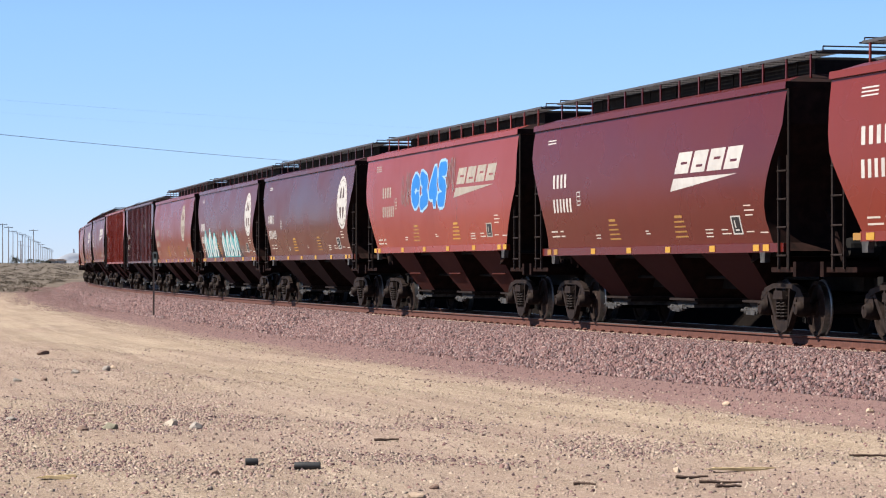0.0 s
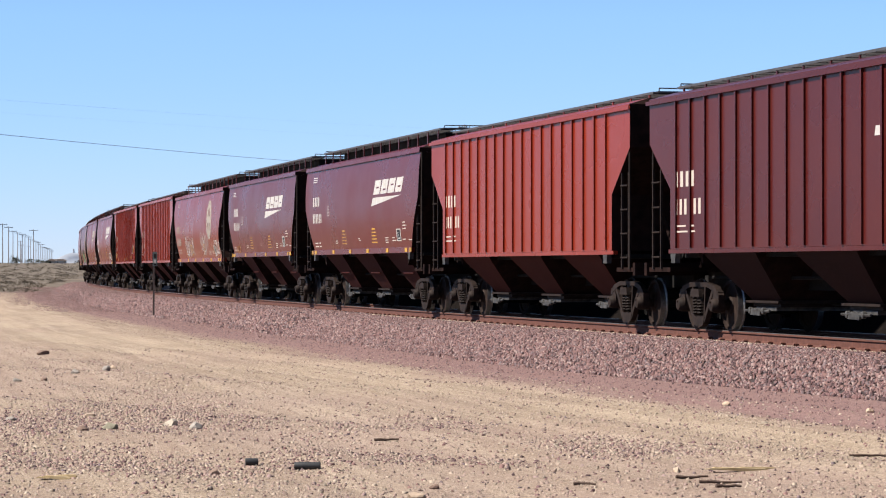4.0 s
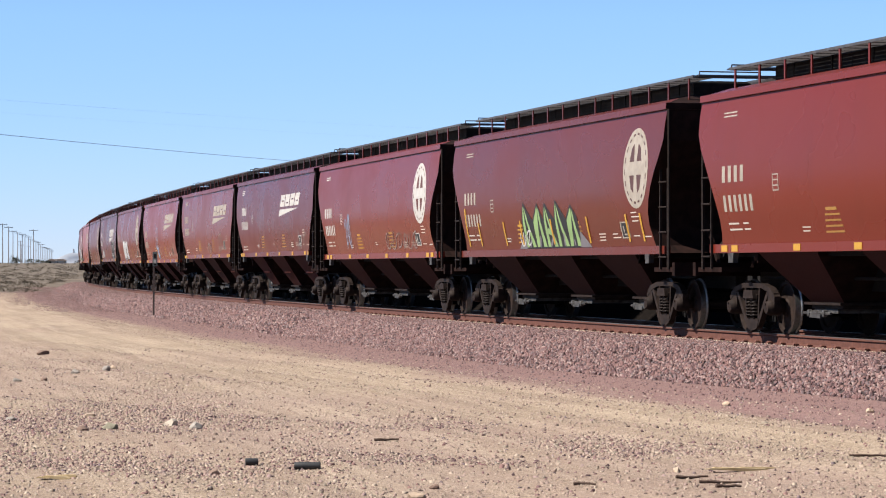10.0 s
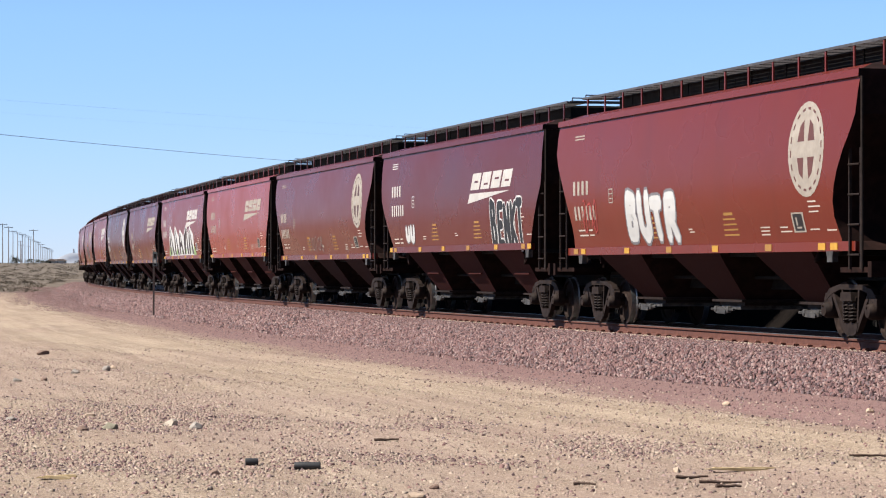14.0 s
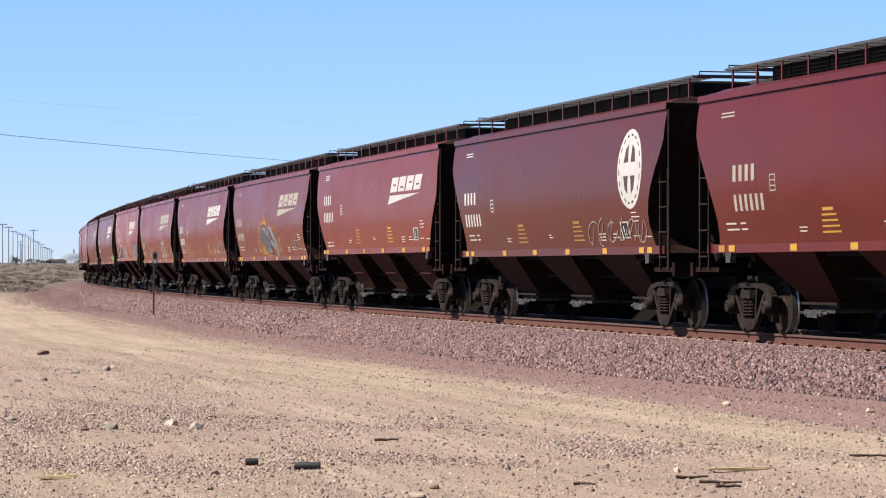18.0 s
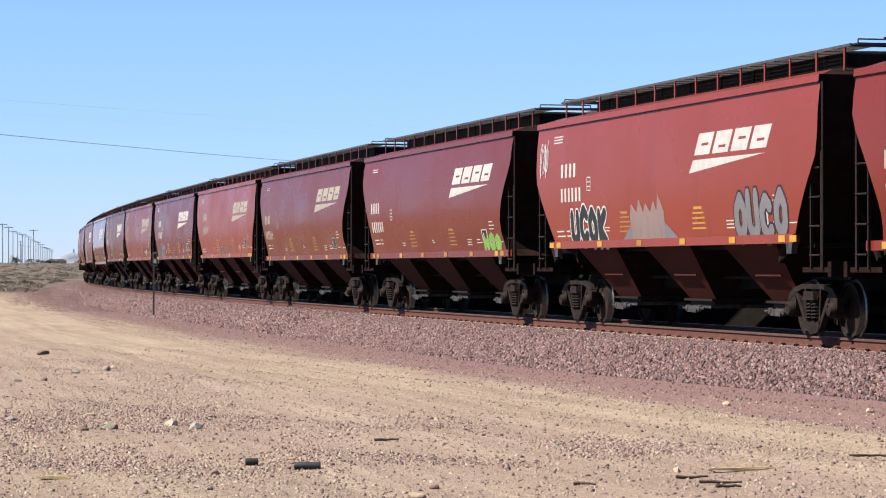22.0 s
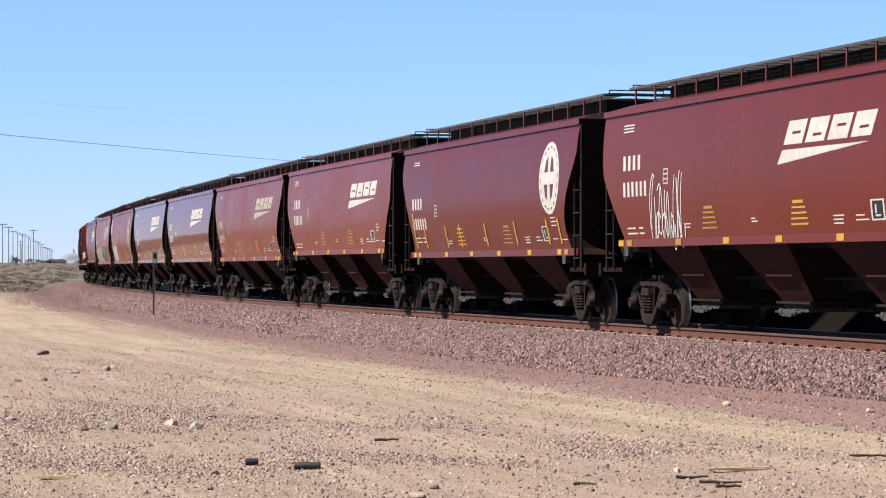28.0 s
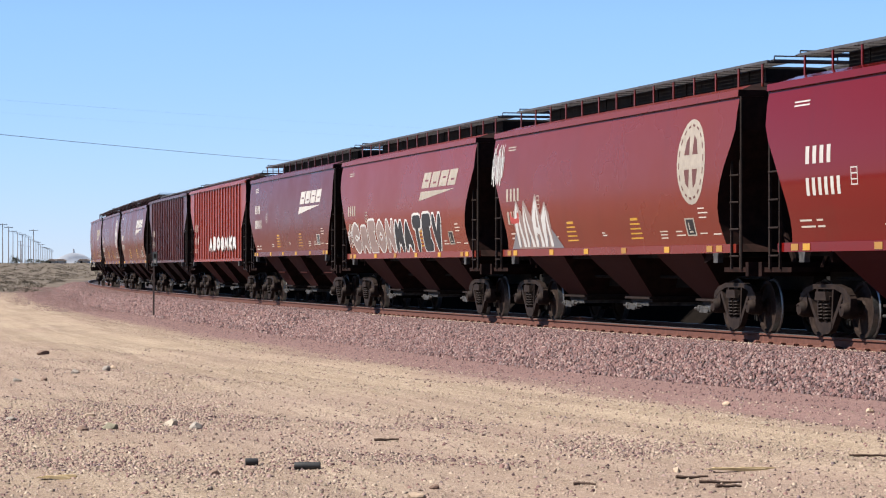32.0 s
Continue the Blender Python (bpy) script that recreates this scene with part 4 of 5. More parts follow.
def spray(car, code, hue, style, x0, x1, z0, z1, n, fill, line, seed):
    rnd = random.Random(seed)
    prof = PROFILES[code]
    lift = 0.042 if code == "R" else 0.0045
    tone = lambda k: flat_paint({"dark": tuple(round(c * 0.6, 3) for c in HUES[hue]), "ochre": (0.24, 0.12, 0.027)}.get(k) or tuple(round(c * 0.65, 3) for c in INK[k]))
    w = (x1 - x0) / (n if isinstance(n, int) else len(n))
    h = z1 - z0
    keep = lambda p: (min(max(p[0], x0), x1), min(max(p[1], z0), z1))
    if style == "f":
        word = "".join(rnd.choice("ABCEGMNRSTUOK") for _ in range(n)) if isinstance(n, int) else n
        n = len(word)
        w = (x1 - x0) / n
        thick = min((0.25 if fill == "umber" else 0.36) * w, 0.30 * h)
        back, inner = [], []
        for k, letter in enumerate(word):
            low, high = z0 + thick * 0.6 + rnd.uniform(0, 0.08) * h, z1 - thick * 0.6 - rnd.uniform(0, 0.16) * h
            args = (letter, x0 + (k + 0.20) * w, low, 0.60 * w, high - low, rnd.uniform(-0.04, 0.16) * w)
            back += glyph_strokes(*args, thick * (1.75 if fill == "umber" else 1.4))
            inner.append(glyph_strokes(*args, thick))
        fit = lambda polys: [p for p in (clip_band(list(q), z0, z1 + 0.1) for q in polys) if len(p) > 2]
        decal("graffiti_outline", fit(back), prof, tone(line), car, f"{line} sprayed graffiti outline", lift)["kind"] = "stuff"
        for strokes in inner:
            decal("graffiti_letter", fit(strokes), prof, tone(fill), car, "" if fill == "dark" else f"{fill} sprayed graffiti letter", lift + 0.002)["kind"] = "stuff"
    elif style == "p":
        # pointed interlocking shapes on a jagged backing
        back, spikes, slivers = [], [], []
        for k in range(n):
            xa, top = x0 + k * w, z1 - rnd.uniform(0, 0.22) * h
            mid = xa + rnd.uniform(0.22, 0.62) * w
            back.append([(xa - 0.04 * w, z0), (xa + 1.04 * w, z0), (xa + 1.02 * w, z0 + 0.60 * h), (mid + 0.04 * w, top), (mid - 0.04 * w, top), (xa - 0.02 * w, z0 + 0.56 * h)])
            spikes.append([[(xa + 0.06 * w, z0 + 0.03 * h), (xa + 0.30 * w, z0 + 0.03 * h), (mid + 0.02 * w, top - 0.22 * h), (mid - 0.02 * w, top - 0.06 * h), (xa + 0.10 * w, z0 + 0.55 * h)]])
            spikes.append([[(xa + 0.66 * w, z0 + 0.03 * h), (xa + 0.95 * w, z0 + 0.03 * h), (mid + 0.14 * w, top - 0.16 * h), (mid + 0.04 * w, top - 0.08 * h)]])
            if k % 3 == 2:
                spikes[-1].append([(xa + 0.28 * w, z0 + 0.30 * h), (xa + 0.72 * w, z0 + 0.24 * h), (xa + 0.70 * w, z0 + 0.36 * h), (xa + 0.32 * w, z0 + 0.42 * h)])
            slivers += [stroke((xa + rnd.uniform(0.3, 0.6) * w, z0 + 0.04 * h), (xa + rnd.uniform(0.3, 0.7) * w, z0 + rnd.uniform(0.15, 0.28) * h), 0.10 * w)]
        slivers += [[(x0 - 0.55, z0), (x0 + 0.12 * w, z0), (x0 - 0.02, z0 + 0.30 * h)], [(x1 - 0.1 * w, z0), (x1 + 0.7, z0), (x1 + 0.05, z0 + 0.34 * h)]]
        decal("graffiti_backing", back, prof, tone(line), car, f"{line} sprayed graffiti backing", lift)["kind"] = "stuff"
        for polys in spikes:
            decal("graffiti_spike", polys, prof, tone(fill), car, f"{fill if fill != 'umber' else 'dark brown'} sprayed pointed shape", lift + 0.002)["kind"] = "stuff"
        decal("graffiti_sliver", slivers, prof, tone({"white": "lime", "teal": "black"}.get(line, "grey")), car, "pale green sprayed fringe" if line == "white" else "", lift + 0.0035)["kind"] = "stuff"
    elif style == "b":
        # upright sprayed sweeps under an arched top, a leaning leg beside them, flames behind
        body, m, h = x0 + 0.64 * (x1 - x0), 2 * n, 1.22 * h
        w = (body - x0) / m
        cols, rim, dark, flame = [], [], [], []
        for k in range(m):
            u = (k + 0.5) / m
            top = z0 + h * (0.56 + 0.24 * math.sin(math.pi * min(1.0, 0.12 + 0.8 * u))) + rnd.uniform(-0.03, 0.03)
            low = z0 + h * (0.12 - 0.08 * u) + rnd.uniform(-0.04, 0.04)
            xa, xb = x0 + k * w + 0.10 * (1 - u), x0 + (k + 1.05) * w
            cols.append([(xa, low), (xb, low - 0.01), (xb - 0.02, top + 0.01), (xa - 0.06, top - 0.02)])
            rim.append([(xa - 0.05, low - 0.06), (xb + 0.04, low - 0.07), (xb + 0.03, top + 0.06), (xa - 0.11, top + 0.03)])
            dark.append(stroke((xa - 0.06, top - 0.04), (xb - 0.02, top - 0.01), 0.04))
            if k % 2:
                dark.append(stroke((xa, low + 0.03), (xb, low + 0.02), 0.045))
            for _ in range(2):
                c = rnd.uniform(xa, xb)
                za = rnd.uniform(low + 0.1, top - 0.35)
                dark.append(stroke((c, za), (c + rnd.uniform(-0.06, 0.06), za + rnd.uniform(0.1, 0.4)), rnd.uniform(0.015, 0.035)))
            for _ in range(3):
                c, tall = rnd.uniform(xa, xb), rnd.uniform(0.04, 0.12) + 0.40 * max(0.0, 1 - abs(u - 0.58) / 0.2) * rnd.uniform(0.4, 1)
                flame.append([(c - 0.035, top), (c + 0.035, top), (c + rnd.uniform(-0.03, 0.03), top + 0.04 + tall)])
        leg = [(body + 0.03, z0 + 0.78 * h), (body + 0.14, z0 + 0.85 * h), (body + 0.30, z0 + 0.82 * h), (body + 0.42, z0 + 0.70 * h), (x1 - 0.04, z0 + 0.42 * h), (x1 - 0.02, z0), (x1 - 0.44, z0 - 0.01 * h), (x1 - 0.46, z0 + 0.30 * h), (body + 0.06, z0 + 0.62 * h)]
        foot = [(x1 - 0.46, z0 + 0.32 * h), (body - 0.04, z0 + 0.44 * h), (body - 0.02, z0 + 0.30 * h), (x1 - 0.44, z0 + 0.12 * h)]
        dark += [stroke(p, q, 0.035) for p, q in zip(leg[7:] + leg[:3], leg[8:] + leg[:3])]
        cx, cz = sum(p[0] for p in leg) / len(leg), sum(p[1] for p in leg) / len(leg)
        rim.append([(p[0] + math.copysign(0.06, p[0] - cx), p[1] + math.copysign(0.04, p[1] - cz)) for p in leg])
        for _ in range(14):
            c = rnd.uniform(body + 0.10, x1)
            za = z0 + h * (0.80 - 0.30 * (c - body) / (x1 - body))
            flame.append([(c - 0.04, za), (c + 0.04, za), (c + rnd.uniform(-0.05, 0.03), za + rnd.uniform(0.10, 0.34))])
        decal("graffiti_outline", rim + flame, prof, tone(line), car, f"{line} flame-like graffiti edge", lift)["kind"] = "stuff"
        decal("graffiti_shape", cols + [leg, foot], prof, tone(fill), car, f"{fill} sprayed graffiti block", lift + 0.007)["kind"] = "stuff"
        decal("graffiti_stroke", dark, prof, tone("slate"), car, "dark violet sprayed shading lines", lift + 0.011)["kind"] = "stuff"
    else:
        segs = []
        for k in range(n):
            cx = x0 + (k + 0.5) * w
            turns = 9
            rx, rz = 0.55 * w * rnd.uniform(0.7, 1.1), 0.5 * h * rnd.uniform(0.6, 1.0)
            ph, dirn = rnd.uniform(0, 6.28), rnd.choice((-1, 1))
            span = rnd.uniform(3.2, 6.0)
            pts = [keep((cx + rx * math.cos(ph + dirn * span * j / turns) + 0.12 * w * j / turns, (z0 + z1) / 2 + rz * math.sin(ph + dirn * span * j / turns + 0.4))) for j in range(turns + 1)]
            segs += [stroke(a, b, 0.036) for a, b in zip(pts, pts[1:]) if math.dist(a, b) > 0.01]
            a = keep((cx - 0.3 * w, z0 + rnd.uniform(0, 0.3) * h))
            b = keep((cx + 0.3 * w, z1 - rnd.uniform(0, 0.3) * h))
            segs.append(stroke(a, b, 0.032))
        decal("graffiti_tag", segs[::2] + segs[1::2], prof, tone(fill), car, f"{fill if fill != 'pale' else 'faded'} sprayed line graffiti", lift + 0.0045)["kind"] = "stuff"


# cars whose coat is paler or deeper than their kind
TONE = {5: 0.95, 10: 1.08, 33: 0.8, 19: 1.08, 20: 0.82, 30: 1.12, 31: 1.25, 35: 1.2, 39: 0.78}


def build_train():
    seen, cars = {}, []
    for i, spec in enumerate(CARS):
        code, hue, emblem, ink = spec.split()
        if code not in seen:
            seen[code] = make_car(KINDS[code])
            bare = copy_thing(seen[code], Matrix.Identity(4))
            car, seen[code] = bare, seen[code]
        else:
            car = copy_thing(seen[code], Matrix.Identity(4))
        rnd = random.Random(i)
        base = HUES[hue]
        v = 1.08 * rnd.uniform(0.90, 1.10) * TONE.get(i, 1.0)
        col = tuple(c * v * rnd.uniform(0.96, 1.04) for c in base)
        # bays keep this share of the hue; the rest is grime and painted shade
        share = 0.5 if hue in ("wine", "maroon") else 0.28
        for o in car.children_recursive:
            if o.data and o.data.materials[0] in (PAINT, GRIMY_SHADED):
                grime_shade = (0.0125, 0.0078, 0.0064)
                o.color = (*(tuple(share * c + (1 - share) * g for c, g in zip(col, grime_shade)) if o.data.materials[0] == GRIMY_SHADED else col), 1)
        if hue == "wine":
            for o in car.children:
                if o.name.split(".")[0] in ("body", "roof", "side_sill"):
                    o.material_slots[0].link = "OBJECT"
                    o.material_slots[0].material = GLOSS
        mark_car(car, code, hue, emblem, ink, i)
        for q, g in enumerate(GRAFFITI):
            c, style, xa, xb, za, zb, n, fill, line = g.split()
            if int(c) == i:
                spray(car, code, hue, style, float(xa), float(xb), float(za), float(zb), int(n) if len(n) < 3 else n, fill, line, 500 + q)
        what = {"L": "slanted wordmark", "S": "round seal", "-": "small lettering"}[emblem]
        body = {"A": "smooth-sided", "C": "round-sided", "R": "ribbed"}[code]
        tagged(car, f"{CAR_LABELS[hue]} {body} covered hopper car with {'white' if ink == 'w' else 'cream'} {what}", "railway car", "cars of the freight train")
        if i in SHORT:
            car.scale = (0.93, 1, 1)
        cars.append(car)
    for proto in seen.values():
        for o in (*proto.children_recursive, proto):
            bpy.data.objects.remove(o)
    return cars


TRAIN = build_train()


def car_pose(s):
    xa, ya, _ = on_track(s + TRUCK_X)
    xb, yb, _ = on_track(s - TRUCK_X)
    return pose((xa + xb) / 2, (ya + yb) / 2, 0, 0, 0, math.degrees(math.atan2(ya - yb, xa - xb)))


def motions():
    for i, car in enumerate(TRAIN):
        mid = UNIT * (GAPS[i] + GAPS[i + 1]) / 2 + 0.15 + SHIFT.get(i, 0.0)
        walk(car, [(t, car_pose(mid + SPEED * t)) for t in range(33)])
    # the wheels turn; alike wheels share their keys
    keyed = {}
    for car in TRAIN:
        for truck in car.children:
            for w in truck.children:
                if not w.name.startswith("wheelset"):
                    continue
                x = round(w.location.x, 2) if w.animation_data is None else None
                if x not in keyed:
                    walk(w, [(k / 30, pose(x, 0, WHEEL_R, 0, 86.0 * k, 0)) for k in range(961)])
                    keyed[x] = w.animation_data
                else:
                    w.rotation_mode = "QUATERNION"
                    a = w.animation_data_create()
                    a.action = keyed[x].action
                    a.action_slot = keyed[x].action_slot


# ---------- ties and clips ----------
def build_ties():
    bm = bmesh.new()
    add_box(bm, -0.115, 0.115, -1.30, 1.30, -0.36, -0.196)
    tie_me = finish("tie", bm, TIE)
    bm = bmesh.new()
    for y in (0.755, -0.755):
        for o in (0.105, -0.105):
            add_stack_at(bm, 0, [(0.055, 0.05, -0.176), (0.055, 0.045, -0.15), (0.03, 0.02, -0.128)])
            for v in bm.verts[-12:]:
                v.co.y += y + o
        add_box(bm, -0.09, 0.09, y - 0.16, y + 0.16, -0.205, -0.166)
    clip_me = finish("rail_clip", bm, RUST)
    s = -140.0
    n = 0
    while s < 40:
        x, y, p = on_track(s)
        m = pose(x, y, 0, 0, 0, math.degrees(p))
        if s > -120 and n < 270:
            t = part("tie", tie_me, TIE, track)
            t.matrix_world = m
            c = part("rail_clip", clip_me, RUST, track)
            c.matrix_world = m
            n += 1
        s += 0.6


# ---------- loose stones ----------
SHARD = np.array([(-1, -0.8, -1), (1, -0.8, -1), (0, 1, -1), (-0.72, -0.6, 0.9), (0.72, -0.6, 0.9), (0, 0.8, 0.9)], float)
SHARD_LOOPS = np.array([0, 1, 4, 3, 1, 2, 5, 4, 2, 0, 3, 5, 3, 4, 5])


def stones(name, P, size, material, label, category, flat=0.9, sunk=0.2):
    """Many small broken stones in one mesh; what lies in the soil is left open."""
    rng = np.random.default_rng(len(P))
    n = len(P)
    base = SHARD[None] * rng.uniform(0.6, 1.0, (n, 6, 3)) + rng.uniform(-0.22, 0.22, (n, 6, 3))
    base *= np.stack([rng.uniform(0.75, 1.2, n), rng.uniform(0.65, 1.1, n), rng.uniform(0.6, 1.1, n) * flat], 1)[:, None]
    ang = rng.uniform(-0.75, 0.75, n)
    az = rng.uniform(0, 2 * np.pi, n)
    ca, sa = np.cos(ang)[:, None], np.sin(ang)[:, None]
    y, z = base[..., 1] * ca - base[..., 2] * sa, base[..., 1] * sa + base[..., 2] * ca
    x = base[..., 0]
    cb, sb = np.cos(az)[:, None], np.sin(az)[:, None]
    V = np.stack([x * cb - y * sb, x * sb + y * cb, z + 0.45 - sunk], -1) * (size / 2)[:, None, None] + P[:, None]
    me = bpy.data.meshes.new(name)
    me.vertices.add(n * 6)
    me.vertices.foreach_set("co", V.astype(np.float32).ravel())
    F = (SHARD_LOOPS[None] + (np.arange(n) * 6)[:, None]).reshape(-1)
    me.loops.add(len(F))
    me.loops.foreach_set("vertex_index", F.astype(np.int32))
    me.polygons.add(n * 4)
    me.polygons.foreach_set("loop_start", (np.array([0, 4, 8, 12])[None] + (np.arange(n) * 15)[:, None]).astype(np.int32).ravel())
    me.update(calc_edges=True)
    me.materials.append(material)
    return tagged(new(name, me), label, category, kind="stuff")


def line_points(rng, n, s0, s1, d0, d1):
    s, d = rng.uniform(s0, s1, n), rng.uniform(d0, d1, n)
    x, y, p = on_track(s)
    return s, d, x + d * np.sin(p), y - d * np.cos(p)


def bed_z(d):
    return np.interp(np.abs(d), [0, 1.4, 2.45, 2.75, 4.6], [-0.222, -0.222, -0.235, -0.30, -1.2])


def build_stones():
    rng = np.random.default_rng(7)
    P, S = [], []
    for n, s0, s1, d0, d1, a, b in ((92000, -22, 34, 0.95, 4.1, 0.040, 0.082), (38000, -95, -22, 0.95, 4.1, 0.06, 0.115), (12000, -215, -95, 0.95, 4.0, 0.06, 0.12), (4000, -60, 34, -0.6, 0.6, 0.05, 0.09), (4000, -60, 30, -3.0, -0.95, 0.05, 0.09)):
        s, d, x, y = line_points(rng, n, s0, s1, d0, d1)
        z = bed_z(d)
        g = ground_height(x, y, s, d)
        ok = z > g - 0.06
        z = np.maximum(z, g)
        P.append(np.stack([x, y, z], 1)[ok])
        S.append(rng.uniform(a, b, n)[ok])
    stones("ballast", np.concatenate(P), np.concatenate(S), BALLAST, "broken mauve and pink ballast stones", "ballast", 1.0, -0.15)
    # pale grit along the foot of the near rail
    s, d, x, y = line_points(rng, 8000, -150, 34, 0.98, 1.12)
    stones("rail_grit", np.stack([x, y, np.full(len(x), -0.185)], 1), rng.uniform(0.025, 0.045, len(x)), stone_mat("pale_sand_grit", [(0.30, 0.235, 0.175), (0.35, 0.285, 0.215), (0.22, 0.165, 0.125)]), "pale sandy grit along the rail foot", "gravel")
    # finer crushed rock on the apron
    s, d, x, y = line_points(rng, 30000, -70, 34, 3.5, 8.2)
    ok = rng.random(len(s)) < np.clip((8.4 - d) / 4.4, 0, 1) ** 1.6
    x, y, s, d = x[ok], y[ok], s[ok], d[ok]
    z = ground_height(x, y, s, d)
    stones("crushed_rock", np.stack([x, y, z], 1), 0.012 + 0.035 * rng.random(len(x)) ** 2, BALLAST, "scattered mauve crushed rock on dirt", "gravel")
    s, d, x, y = line_points(rng, 14000, -200, -65, 3.6, 7.5)
    ok = rng.random(len(s)) < np.clip((7.8 - d) / 4.0, 0, 1)
    x, y, s, d = x[ok], y[ok], s[ok], d[ok]
    stones("coarse_rock", np.stack([x, y, ground_height(x, y, s, d)], 1), rng.uniform(0.03, 0.075, len(x)), BALLAST, "thinly spread mauve crushed rock on dirt", "gravel")
    # gravel on the dirt, in patches
    n = 380000
    y = 18.0 * (64.0 / 18.0) ** rng.random(n)
    x = (rng.random(n) * 2 - 1) * (0.168 * y + 1.0)
    s, d = track_coords(x, y)
    w = lane_of(s, d)
    dens = np.array([noise.noise((a * 0.35, b * 0.16, 3.1)) + 0.55 * noise.noise((a * 1.3, b * 0.6, 9.7)) for a, b in zip(x.tolist(), y.tolist())])
    spoil = np.clip((w - 1.9) / 1.0, 0, 1) * np.clip((y - 23.0) / 3.0, 0.12, 1) * np.clip((46 - y) / 12, 0.25, 1)
    p = 0.02 + np.clip(0.16 + 0.9 * dens, 0.0, 1) * np.where(w < 2.2, 0.30, 0.5) + spoil * np.clip(0.20 + 1.25 * dens, 0.03, 0.75)
    p *= np.where((w > -1.2) & (w < 1.5), 0.7, 1.0)
    ok = (rng.random(n) < np.clip(p, 0.12, 0.9)) & (d > 5.0)
    x, y, s, d, spoil = x[ok], y[ok], s[ok], d[ok], spoil[ok]
    size = 0.010 + 0.048 * rng.random(len(x)) ** 2.2
    big = rng.random(len(x)) < 0.005
    size[big] += rng.uniform(0.02, 0.05, big.sum())
    z = ground_height(x, y, s, d)
    P = np.stack([x, y, z], 1)
    crushed = rng.random(len(x)) < 0.10 + 0.15 * spoil
    stones("gravel", P[~crushed], size[~crushed], PEBBLE, "mixed brown and grey gravel on dirt", "gravel", 0.75, 0.42)
    stones("broken_gravel", P[crushed], size[crushed] * 1.1, BALLAST, "loose mauve broken gravel thrown beside the wheel tracks", "gravel", 0.75, 0.42)


def build_rock(x, y, r, tint, label, seed, flat=0.7):
    rng = random.Random(seed)
    bm = bmesh.new()
    bmesh.ops.create_icosphere(bm, subdivisions=2, radius=1.0)
    off = Vector((rng.random() * 50, rng.random() * 50, 0))
    cuts = [(Vector((rng.uniform(-1, 1), rng.uniform(-1, 1), rng.uniform(-0.3, 1))).normalized(), rng.uniform(0.45, 0.8)) for _ in range(7)]
    for v in bm.verts:
        c = v.co.copy()
        for nrm, dist in cuts:
            over = c.dot(nrm) - dist
            if over > 0:
                c -= nrm * over
        c *= 1 + 0.12 * noise.noise(c * 2 + off)
        v.co = Vector((c.x * 1.15, c.y * 0.9, c.z * flat)) * r
    s_, d_ = track_coords(np.array([x]), np.array([y]))
    z = float(ground_height(np.array([x]), np.array([y]), s_, d_)[0])
    thing("rock", bm, simple("rock_stone", tuple(0.7 * c for c in tint), tint, 18.0, 0.9, 0.0, 0.006), label, "rock", pose(x, y, z + r * flat * 0.35, 0, 0, rng.uniform(0, 360)), group="loose rocks on the dirt")


def ground_at(x, y):
    s_, d_ = track_coords(np.array([x]), np.array([y]))
    return float(ground_height(np.array([x]), np.array([y]), s_, d_)[0])


